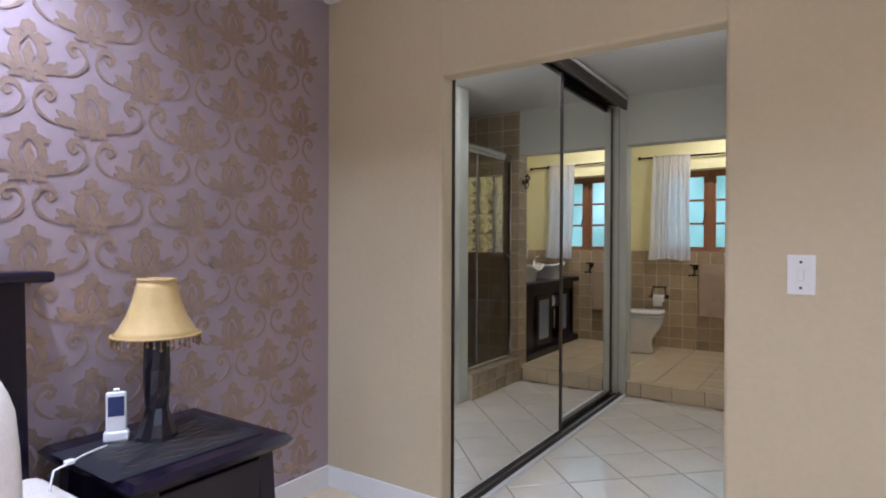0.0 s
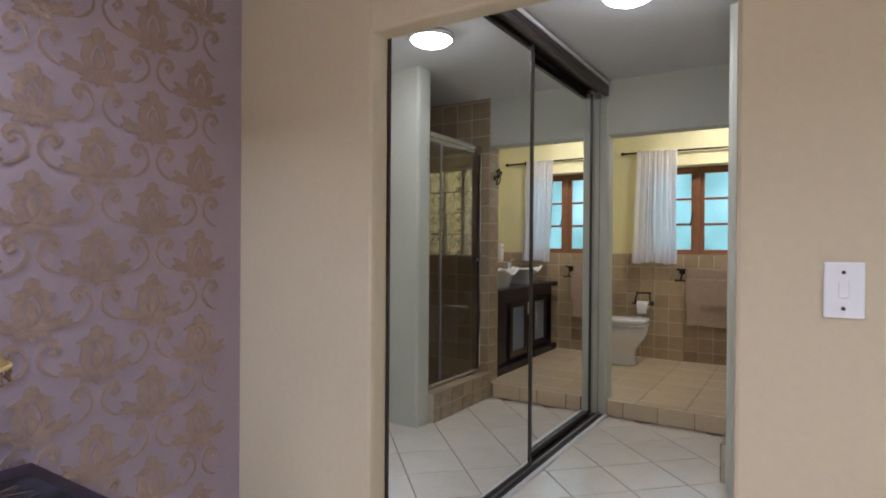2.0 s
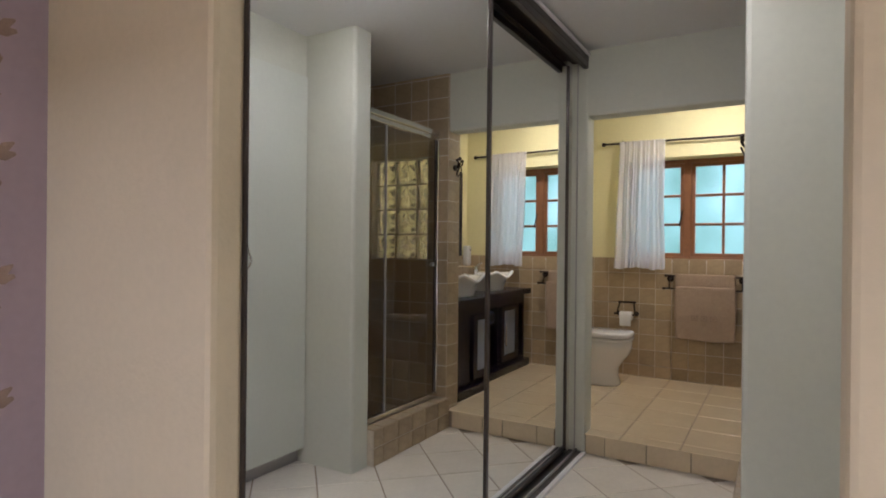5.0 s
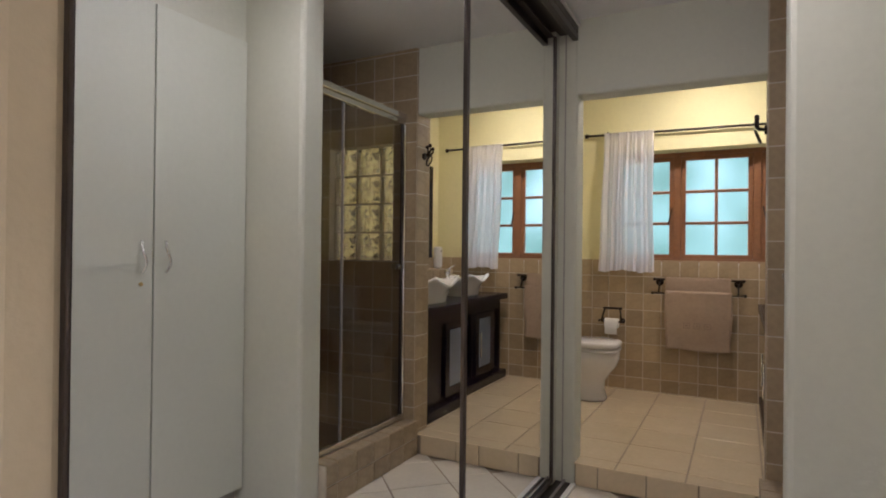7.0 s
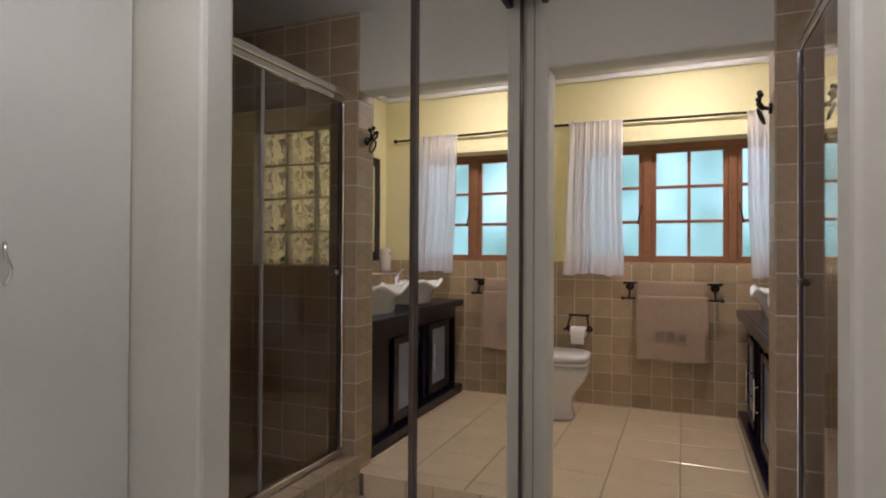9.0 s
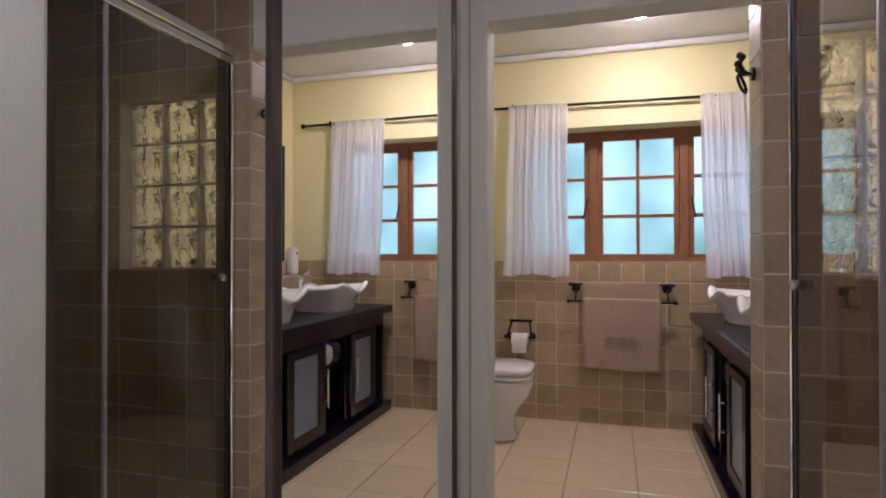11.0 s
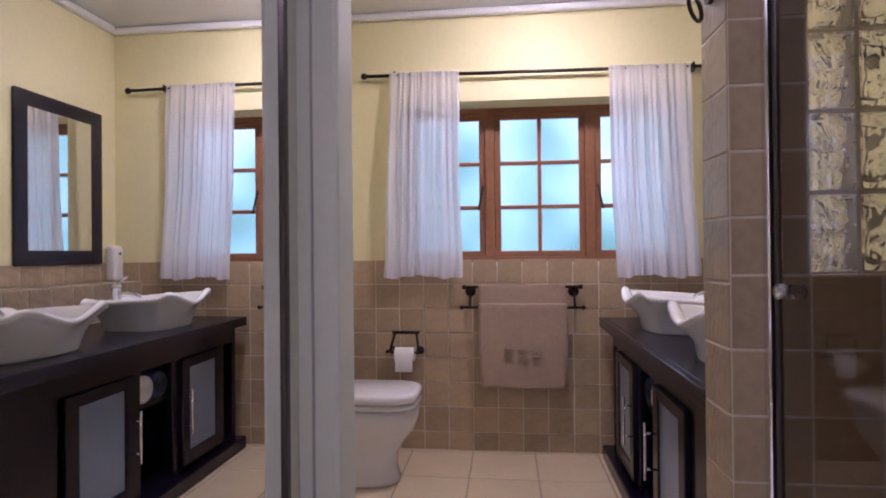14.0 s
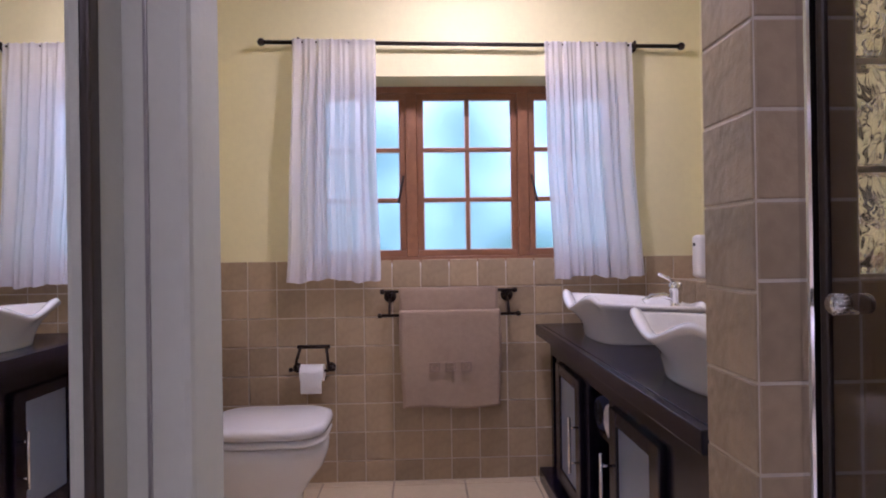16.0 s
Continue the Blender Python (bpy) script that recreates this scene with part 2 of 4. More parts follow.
def grid_sheet(bm, nu, nv, f, thick=0.0):
    """A sheet through f(u, v); with a thickness it gets a back and edges."""
    vs = [[bm.verts.new(f(i / nu, j / nv)) for j in range(nv + 1)] for i in range(nu + 1)]
    fs = [bm.faces.new((vs[i][j], vs[i + 1][j], vs[i + 1][j + 1], vs[i][j + 1])) for i in range(nu) for j in range(nv)]
    if thick:
        bmesh.ops.recalc_face_normals(bm, faces=fs)
        bmesh.ops.solidify(bm, geom=fs, thickness=thick)
    return bm


def settle(m, *obs):
    for ob in obs:
        ob.matrix_basis = m @ ob.matrix_basis


# ---- structure ----
structure("floor_bedroom", cube(-2.1, 2.7, -2.6, DOOR_Y + 0.05, FLOOR - 0.1, FLOOR + 0.004), TILE_FLOOR, "cream tiled bedroom floor")
structure("floor_passage_base", cube(-1.95, 0.82, DOOR_Y + 0.05, STEP_Y, FLOOR - 0.1, FLOOR - 0.004), GROUT_FLOOR, "grouted screed under the passage tiles")
structure("floor_bathroom_base", cube(LEFT_X - 0.1, RIGHT_X + 0.1, STEP_Y + 0.012, FAR_Y + 0.05, FLOOR - 0.1, BATH - 0.004), GROUT_FLOOR, "raised grouted screed under the bathroom tiles")

# wallpapered wall and the wall with the doorway
structure("wall_wallpaper", cube(PAPER_X - 0.12, PAPER_X, -2.6, DOOR_Y, FLOOR - 0.1, CEIL), PAPER, "mauve wallpapered bedroom wall with bronze damask print")
bm = bmesh.new()
box(bm, PAPER_X - 0.12, DOOR_L, DOOR_Y, DOOR_BACK, FLOOR - 0.1, CEIL, 0.018)
structure("wall_doorway_west", bm, PLASTER_BED, "cream plastered wall beside the doorway")
structure("wall_doorway_east", cube(DOOR_R, 2.7, DOOR_Y, DOOR_BACK, FLOOR - 0.1, CEIL, 0.012), PLASTER_BED, "cream plastered wall with a light switch")
structure("wall_doorway_lintel", cube(DOOR_L - 0.02, DOOR_R + 0.012, DOOR_Y + 0.002, DOOR_BACK - 0.002, DOOR_TOP, CEIL - 0.002, 0.012), PLASTER_BED, "cream plastered lintel over the doorway")
structure("wall_bedroom_back", cube(-2.1, 2.7, -2.72, -2.6, FLOOR - 0.1, CEIL), PLASTER_BED, "cream plastered bedroom wall")
# unseen wall; its opening is added to go with the fill light
bm = bmesh.new()
box(bm, 2.6, 2.75, -2.6, -1.4, FLOOR - 0.1, CEIL)
box(bm, 2.6, 2.75, 0.2, DOOR_BACK, FLOOR - 0.1, CEIL)
box(bm, 2.6, 2.75, -1.4, 0.2, FLOOR - 0.1, 0.9)
box(bm, 2.6, 2.75, -1.4, 0.2, 2.15, CEIL)
structure("wall_bedroom_east", bm, PLASTER_BED, "unseen cream plastered bedroom wall with an opening added for the fill light")
structure("ceiling_bedroom", cube(-2.1, 2.75, -2.72, DOOR_BACK, CEIL, CEIL + 0.1), CEILING_WHITE, "white painted bedroom ceiling")
bm = bmesh.new()
box(bm, PAPER_X, PAPER_X + 0.06, -2.6, DOOR_Y - 0.062, CEIL - 0.05, CEIL, 0.02)
box(bm, PAPER_X + 0.002, 2.6, DOOR_Y - 0.06, DOOR_Y, CEIL - 0.05, CEIL - 0.001, 0.02)
structure("cornice_bedroom", bm, TRIM_WHITE, "white plaster cornice")
bm = bmesh.new()
box(bm, PAPER_X, PAPER_X + 0.014, -2.6, DOOR_Y, FLOOR, FLOOR + 0.11, 0.004)
box(bm, PAPER_X + 0.016, DOOR_L, DOOR_Y - 0.014, DOOR_Y, FLOOR, FLOOR + 0.108, 0.004)
box(bm, DOOR_R, 2.6, DOOR_Y - 0.014, DOOR_Y, FLOOR, FLOOR + 0.108, 0.004)
structure("baseboard_bedroom", bm, TRIM_WHITE, "white skirting board")

# passage shell
structure("wall_wardrobe_back", cube(-2.05, -1.9, DOOR_BACK, STEP_Y + 0.02, FLOOR - 0.1, WALL_TOP), PLASTER_WHITE, "wall behind the mirrored wardrobe")
structure("wall_cupboard_back", cube(0.8, 0.95, DOOR_BACK, TW_Y0, FLOOR - 0.1, WALL_TOP), PLASTER_WHITE, "wall behind the cupboard and shower")
structure("ceiling_passage", cube(-2.05, 0.95, DOOR_BACK, STEP_Y + 0.05, CEIL_P, CEIL_P + 0.12), CEILING_WHITE, "white painted passage ceiling")
structure("wall_pier", cube(PIL_X, 0.8, PIL_Y0, PIL_Y1, FLOOR - 0.1, WALL_TOP, 0.02), PLASTER_WHITE, "white plastered pier beside the shower")
structure("wall_bulkhead", cube(CUP_X + 0.02, 0.8, DOOR_BACK, PIL_Y0, 2.32, WALL_TOP), PLASTER_WHITE, "white plastered bulkhead over the cupboard")
structure("wall_nib", cube(-1.29, NIB_R, STEP_Y, STEP_Y + 0.145, FLOOR - 0.05, WALL_TOP, 0.012), PLASTER_WHITE, "white plastered nib at the end of the wardrobe")
structure("wall_nib_west", cube(-2.05, -1.288, STEP_Y + 0.02, STEP_Y + 0.14, FLOOR - 0.1, WALL_TOP), PLASTER_WHITE, "white plastered wall behind the wardrobe end")
structure("wall_beam", cube(NIB_R - 0.02, TW_X + 0.02, STEP_Y + 0.004, STEP_Y + 0.141, BEAM_Z, WALL_TOP, 0.012), PLASTER_WHITE, "white plastered beam over the step")

# bathroom shell
bm = bmesh.new()
box(bm, LEFT_X, WIN[0], FAR_Y, FAR_Y + 0.26, FLOOR - 0.1, WALL_TOP)
box(bm, WIN[1], RIGHT_X + 0.4, FAR_Y, FAR_Y + 0.26, FLOOR - 0.1, WALL_TOP)
box(bm, WIN[0], WIN[1], FAR_Y, FAR_Y + 0.26, FLOOR - 0.1, WIN[2])
box(bm, WIN[0], WIN[1], FAR_Y, FAR_Y + 0.26, WIN[3], WALL_TOP)
structure("wall_window", bm, PLASTER_BATH, "pale yellow plastered bathroom wall round the window")
structure("wall_bath_west", cube(LEFT_X - 0.12, LEFT_X, STEP_Y + 0.14, FAR_Y + 0.26, FLOOR - 0.1, WALL_TOP), PLASTER_BATH, "pale yellow plastered bathroom wall")
structure("wall_bath_east", cube(RIGHT_X, RIGHT_X + 0.4, TW_Y1 - 0.03, FAR_Y + 0.26, FLOOR - 0.1, WALL_TOP), PLASTER_BATH, "pale yellow plastered wall behind the basins")
structure("ceiling_bathroom", cube(LEFT_X - 0.12, 1.05, STEP_Y + 0.10, FAR_Y + 0.26, CEIL_B, CEIL_B + 0.1), CEILING_WHITE, "white painted bathroom ceiling")
bm = bmesh.new()
box(bm, LEFT_X, RIGHT_X, FAR_Y - 0.05, FAR_Y, CEIL_B - 0.045, CEIL_B - 0.004, 0.016)
box(bm, RIGHT_X - 0.05, RIGHT_X, TW_Y1, FAR_Y - 0.052, CEIL_B - 0.045, CEIL_B - 0.004, 0.016)
box(bm, LEFT_X, LEFT_X + 0.05, STEP_Y + 0.14, FAR_Y - 0.052, CEIL_B - 0.045, CEIL_B - 0.004, 0.016)
structure("cornice_bathroom", bm, CEILING_WHITE, "white cove cornice")

# tiled wall between shower and basins, with an opening for the glass blocks
BLK_X0, BLK_Z0, BLK_P = -0.147, 1.235, 0.186
BLK_X1, BLK_Z1, BLK_Y = BLK_X0 + 3 * BLK_P, BLK_Z0 + 4 * BLK_P, TW_Y0 + 0.09
OPEN_X = -0.093                         # the tiled reveal covers part of the first column
bm = bmesh.new()
box(bm, TW_X + 0.001, OPEN_X, TW_Y0 + 0.001, BLK_Y - 0.042, FLOOR - 0.1, WALL_TOP)
box(bm, TW_X + 0.001, BLK_X0, BLK_Y - 0.042, TW_Y1 - 0.004, FLOOR - 0.1, WALL_TOP)
box(bm, BLK_X1, 0.8, TW_Y0 + 0.001, TW_Y1 - 0.004, FLOOR - 0.1, WALL_TOP)
box(bm, OPEN_X, BLK_X1, TW_Y0 + 0.001, TW_Y1 - 0.004, FLOOR - 0.1, BLK_Z0)
box(bm, BLK_X0, OPEN_X, BLK_Y - 0.042, TW_Y1 - 0.004, FLOOR - 0.1, BLK_Z0)
box(bm, OPEN_X, BLK_X1, TW_Y0 + 0.001, TW_Y1 - 0.004, BLK_Z1, WALL_TOP)
box(bm, BLK_X0, OPEN_X, BLK_Y - 0.042, TW_Y1 - 0.004, BLK_Z1, WALL_TOP)
wall_shower = structure("wall_shower", bm, GROUT, "tan tiled wall between shower and basins")
structure("wall_shower_side", cube(0.788, 0.8, PIL_Y1, TW_Y0, FLOOR, WALL_TOP), TILE_WALL, "tan tiled shower side wall")
structure("floor_shower", cube(SH_X + 0.02, 0.8, PIL_Y1, TW_Y0 + 0.01, FLOOR, 0.14), TILE_WALL, "tan tiled shower floor")

# outside the window
gm = bpy.data.materials.new("garden_blur")
gm.use_nodes = True
gn = gm.node_tree
em, gz, gr, gt = (gn.nodes.new(k) for k in ("ShaderNodeEmission", "ShaderNodeTexNoise", "ShaderNodeValToRGB", "ShaderNodeTexCoord"))
gz.inputs["Scale"].default_value, gz.inputs["Detail"].default_value = 0.9, 2.0
gn.links.new(gt.outputs["Object"], gz.inputs["Vector"])
gs, ga, gb = gn.nodes.new("ShaderNodeSeparateXYZ"), gn.nodes.new("ShaderNodeMath"), gn.nodes.new("ShaderNodeMath")
ga.operation, ga.inputs[1].default_value, ga.inputs[2].default_value = "MULTIPLY_ADD", 0.085, -0.17
gn.links.new(gt.outputs["Object"], gs.inputs[0])
gn.links.new(gs.outputs["Z"], ga.inputs[0])
gn.links.new(gz.outputs["Fac"], gb.inputs[0])
gn.links.new(ga.outputs[0], gb.inputs[1])
gn.links.new(gb.outputs[0], gr.inputs["Fac"])
gr.color_ramp.elements[0].position, gr.color_ramp.elements[0].color = 0.36, (0.09, 0.19, 0.145, 1)
gr.color_ramp.elements[1].position, gr.color_ramp.elements[1].color = 0.68, (0.46, 0.62, 0.62, 1)
mid_e = gr.color_ramp.elements.new(0.52)
mid_e.color = (0.22, 0.39, 0.345, 1)
gn.links.new(gr.outputs["Color"], em.inputs["Color"])
em.inputs["Strength"].default_value = BACKDROP_GLOW
gn.links.new(em.outputs[0], gn.nodes["Material Output"].inputs["Surface"])
structure("backdrop_garden", cube(-14, 12, 11.0, 11.1, -4, 10), gm, "blurred green garden beyond the window")
structure("ground_outside", cube(-14, 12, FAR_Y + 0.3, 11.0, -0.3, -0.2), material("garden_ground", (0.08, 0.10, 0.04), 0.9, vary=0.3), "dark garden ground outside the window")


# ---- window ----
def build_window():
    x0, x1, z0, z1 = WIN
    y = WIN_Y
    w = tagged(new("window_1"), "brown timber casement window with obscured glass panes", "window", kind="structure")
    BASE[w] = Matrix()
    bm = bmesh.new()
    box(bm, x0, x1, y, y + 0.07, z0, z0 + 0.035, 0.004)
    box(bm, x0, x1, y, y + 0.07, z1 - 0.035, z1, 0.004)
    box(bm, x0, x0 + 0.045, y + 0.001, y + 0.069, z0 + 0.035, z1 - 0.035, 0.004)
    box(bm, x1 - 0.045, x1, y + 0.001, y + 0.069, z0 + 0.035, z1 - 0.035, 0.004)
    for mx in (-0.851, -0.265):
        box(bm, mx - 0.030, mx + 0.018 + 0.012, y - 0.004, y + 0.066, z0 + 0.033, z1 - 0.033, 0.004)
    part("window_frame", bm, WOOD_WINDOW, w)
    part("window_sill", cube(x0, x1, FAR_Y - 0.006, y, z0 - 0.02, z0 + 0.004, 0.004), TRIM_WHITE, w, "pale tiled inner sill")
    spans = [(x0 + 0.045, -0.881), (-0.821, -0.295), (-0.235, x1 - 0.045)]
    for k, (a, b) in enumerate(spans):
        za, zb = z0 + 0.035, z1 - 0.035
        bm = bmesh.new()
        t = 0.032
        box(bm, a, b, y + 0.012, y + 0.05, za, za + t, 0.003)
        box(bm, a, b, y + 0.012, y + 0.05, zb - t, zb, 0.003)
        box(bm, a, a + t, y + 0.013, y + 0.049, za + t, zb - t, 0.003)
        box(bm, b - t, b, y + 0.013, y + 0.049, za + t, zb - t, 0.003)
        mx = (a + b) / 2
        box(bm, mx - 0.010, mx + 0.010, y + 0.016, y + 0.044, za + t, zb - t, 0.003)
        h = (zb - za - 2 * t) / 3
        for i in (1, 2):
            box(bm, a + t, b - t, y + 0.017, y + 0.043, za + t + h * i - 0.010, za + t + h * i + 0.010, 0.003)
        sash = part("sash", bm, WOOD_WINDOW, w)
        for c in range(2):
            for i in range(3):
                xa, xb = (a + t, mx - 0.010) if c == 0 else (mx + 0.010, b - t)
                p = part("pane", cube(xa, xb, y + 0.028, y + 0.034, za + t + h * i, za + t + h * (i + 1)), GLASS_FROST, sash)
                p.visible_shadow = False
                # white strips stand in for light shining through the pane's clear edges
                za2, zb2 = za + t + h * i + (0.010 if i else 0), za + t + h * (i + 1) - (0.010 if i < 2 else 0)
                bm = bmesh.new()
                for q in ((xa, xb, za2, za2 + 0.004), (xa, xb, zb2 - 0.004, zb2), (xa, xa + 0.004, za2 + 0.004, zb2 - 0.004), (xb - 0.004, xb, za2 + 0.004, zb2 - 0.004)):
                    box(bm, q[0], q[1], y + 0.022, y + 0.0275, q[2], q[3])
                part("bright_pane_edge", bm, TRIM_WHITE, sash, "white strip put in for the bright clear edge of the pane")
        if k != 1:
            s = 1 if k == 0 else -1
            e = b - 0.012 if k == 0 else a + 0.012
            bm = bmesh.new()
            rod(bm, (e, y + 0.004, za + 0.42), (e - s * 0.025, y - 0.012, za + 0.29), 0.006, 8)
            ball(bm, (e - s * 0.026, y - 0.012, za + 0.285), 0.009, 8)
            part("window_stay", bm, BRONZE, sash, "dark metal stay handle")


build_window()

# ---- curtains and rod ----
ROD_Z, ROD_Y = 2.291, 6.70
rod_thing = thing("curtain_rod", (-0.5, FAR_Y, ROD_Z), "dark bronze curtain rod with ball finials over the window", "curtain rod")
part("pole", rod(bmesh.new(), (-1.548, ROD_Y, ROD_Z + 0.012), (0.475, ROD_Y, ROD_Z - 0.012), 0.0095), BRONZE, rod_thing, smooth=True)
for fx, fz in ((-1.558, 0.012), (0.485, -0.012)):
    bm = ball(bmesh.new(), (fx, ROD_Y, ROD_Z + fz), 0.019)
    part("finial", bm, BRONZE, rod_thing, smooth=True)
for fx, fz in ((-1.380, 0.010), (0.252, -0.010)):
    bm = rod(bmesh.new(), (fx, ROD_Y, ROD_Z + fz), (fx, FAR_Y, ROD_Z + fz), 0.007)
    rod(bm, (fx, FAR_Y - 0.008, ROD_Z + fz), (fx, FAR_Y, ROD_Z + fz), 0.022)
    box(bm, fx - 0.006, fx + 0.006, ROD_Y - 0.014, ROD_Y + 0.014, ROD_Z + fz - 0.014, ROD_Z + fz + 0.022, 0.003)
    part("bracket", bm, BRONZE, rod_thing)


def curtain(x0, x1, z0, flare, seed):
    rnd = random.Random(seed)
    ph = [rnd.uniform(0, 6.28) for _ in range(4)]
    c = thing("curtain", ((x0 + x1) / 2, ROD_Y, ROD_Z), "white sheer gathered curtain hanging from a dark rod", "curtain", "curtains at the window")

    def f(u, v):
        g = 1 - v
        lean = flare[0] * (1 - u) + flare[1] * u
        x = x0 + (x1 - x0) * u + lean * g ** 1.4 + 0.008 * math.sin(7 * g + ph[0]) * g
        w = u + 0.035 * math.sin(6.1 * u + ph[3]) + 0.012 * math.sin(4 * g + ph[0])
        amp = 0.004 + 0.013 * min(1.0, g * 3.5)
        y = ROD_Y - 0.014 + amp * (0.8 * math.sin(w * 41 + ph[1]) + 0.55 * math.sin(w * 67 + ph[2] + 1.5 * g) + 0.45 * math.sin(w * 103 + ph[3]) * (1 - 0.5 * g)) - 0.014 * g
        slope = 0.012 - 0.0118 * (x + 1.548)
        top = ROD_Z + slope + 0.013 + 0.002 * math.sin(w * 90)
        z = z0 + (top - z0) * v + (0.009 * math.sin(u * 9 + ph[3]) + 0.004 * math.sin(u * 31)) * g ** 8
        return (x, y, z)
    part("cloth", grid_sheet(bmesh.new(), 120, 40, f), CURTAIN, c, smooth=True)

    def hem(u, v):
        p = f(u, 0.05 * v)
        return (p[0], p[1] - 0.003, p[2])
    part("hem", grid_sheet(bmesh.new(), 120, 3, hem), CURTAIN, c, smooth=True)


curtain(-1.409, -1.012, 1.155, (-0.05, 0.006), 3)
curtain(-0.196, 0.234, 1.153, (0.02, 0.037), 8)

# ---- mirrored wardrobe ----
UM = Matrix.Translation(MIR_P)   # local x out of the mirror, local y along it
S0, S1, SM = 2.238 - 4.5, STEP_Y - 0.002 - 4.5, 3.538 - 4.5
MZ0, MZ1 = FLOOR + 0.03, 2.45
wardrobe = thing("mirror_wardrobe", (-1.2, 3.6, FLOOR), "built-in wardrobe with two full-height sliding mirror doors in dark frames", "wardrobe")
part("bottom_track", cube(-0.06, 0.055, S0, S1, FLOOR, FLOOR + 0.012, 0.003, UM), ALU_DARK, wardrobe, "dark aluminium floor track")
part("track_lip", cube(0.058, 0.085, S0, S1, FLOOR, FLOOR + 0.016, 0.003, UM), TRIM_WHITE, wardrobe, "pale floor strip")
part("track_rail", cube(0.018, 0.026, S0, S1, FLOOR + 0.012, FLOOR + 0.026, 0.0, UM), ALU_PALE, wardrobe)
bm = bmesh.new()
box(bm, -0.07, 0.075, S0, S1, MZ1 + 0.035, CEIL_P - 0.02, 0.004, UM)
box(bm, 0.045, 0.075, S0, S1, MZ1 - 0.005, MZ1 + 0.034, 0.004, UM)
part("top_track", bm, ALU_DARK, wardrobe, "dark aluminium head track")
part("head_strip", cube(0.075, 0.087, S0, S1, CEIL_P - 0.04, CEIL_P - 0.02, 0.002, UM), TRIM_WHITE, wardrobe)
for (a, b, off) in ((S0, SM + 0.02, 0.024), (SM - 0.02, S1 - 0.082, -0.024)):
    M = UM
    d = part("door", cube(off - 0.012, off - 0.004, a + 0.01, b - 0.01, MZ0, MZ1, 0, M), ALU_DARK, wardrobe, "sliding mirror door")
    part("mirror_pane", cube(off - 0.003, off, a + 0.012, b - 0.012, MZ0 + 0.012, MZ1 - 0.01, 0, M), MIRROR, d, "silvered mirror")
    for e, w in ((a, 0.008), (b - 0.026, 0.026)):
        part("stile", cube(off - 0.014, off + 0.008, e, e + w, MZ0, MZ1, 0.004, M), ALU_DARK, d, "dark aluminium stile")
    part("bottom_rail", cube(off - 0.013, off + 0.006, a + 0.026, b - 0.026, MZ0, MZ0 + 0.022, 0.003, M), ALU_DARK, d, "dark aluminium rail")
part("end_jamb", cube(-0.10, -0.026, S1 - 0.080, S1, FLOOR, CEIL_P - 0.03, 0.004, UM), PLASTER_WHITE, wardrobe, "white painted end jamb")
# raised grey strip stands in for the dark line of a groove
part("jamb_groove_line", cube(0.006, 0.012, S1 - 0.005, S1 + 0.001, FLOOR, CEIL_P - 0.03, 0.001, UM), ALU_PALE, wardrobe, "thin grey strip in place of the dark groove beside the jamb")

# ---- cupboard ----
cup = thing("built_in_cupboard", (0.25, 3.1, FLOOR), "cream built-in cupboard with tall flat doors and curved metal handles", "cupboard")
part("carcass", cube(CUP_X + 0.03, 0.78, DOOR_BACK, PIL_Y0, FLOOR + 0.09, 2.32), CUPBOARD, cup)
part("plinth", cube(CUP_X + 0.06, 0.78, DOOR_BACK, PIL_Y0, FLOOR, FLOOR + 0.09), ALU_PALE, cup, "grey recessed plinth")
EDGES = (2.255, 2.80, 3.316, PIL_Y0 - 0.004)
for k, (a, b) in enumerate(zip(EDGES, EDGES[1:])):
    d = part("cupboard_door", cube(CUP_X, CUP_X + 0.018, a + 0.003, b - 0.003, FLOOR + 0.09, 2.315, 0.003), CUPBOARD, cup)
    hy = b - 0.055 if k == 1 else a + 0.055
    pts = [(CUP_X - 0.004 - 0.024 * math.sin(math.pi * i / 14), hy + 0.008 * math.sin(2 * math.pi * i / 14), 1.20 + 0.13 * i / 14) for i in range(15)]
    if k > 0:
        part("handle", sweep(bmesh.new(), pts, 0.006), CHROME, d, "curved satin metal handle", smooth=True)
    if k == 1:
        part("keyhole", rod(bmesh.new(), (CUP_X - 0.003, hy, 1.155), (CUP_X + 0.004, hy, 1.155), 0.009), BRASS, d, "small brass lock")

# ---- shower ----
shower = thing("shower_enclosure", (SH_X, 4.35, 0.26), "chrome framed shower enclosure with tinted glass on a tiled kerb", "shower")
Y0, Y1, ZT, ZB, YM = PIL_Y1, TW_Y0 - 0.001, 2.140, 0.268, 4.22
bm = bmesh.new()
box(bm, SH_X - 0.020, SH_X + 0.020, Y0, Y1, ZT - 0.02, ZT + 0.015, 0.005)
part("top_rail", bm, CHROME, shower)
part("top_rail_lower", cube(SH_X - 0.014, SH_X + 0.014, Y0, Y1, ZT - 0.055, ZT - 0.024, 0.004), CHROME, shower)
part("bottom_rail", cube(SH_X - 0.018, SH_X + 0.018, Y0, Y1, ZB, ZB + 0.03, 0.005), CHROME, shower)
for ya, yb in ((Y0, Y0 + 0.02), (Y1 - 0.028, Y1)):
    part("jamb", cube(SH_X - 0.022, SH_X + 0.016, ya, yb, ZB + 0.03, ZT - 0.055, 0.006), CHROME, shower)
part("fixed_panel", cube(SH_X + 0.004, SH_X + 0.010, Y0 + 0.02, YM, ZB + 0.03, ZT - 0.05), GLASS_SHOWER, shower, "tinted fixed glass panel")
sd = part("shower_door", cube(SH_X - 0.008, SH_X - 0.002, YM - 0.02, Y1 - 0.05, ZB + 0.035, ZT - 0.06), GLASS_SHOWER, shower, "tinted glass door")
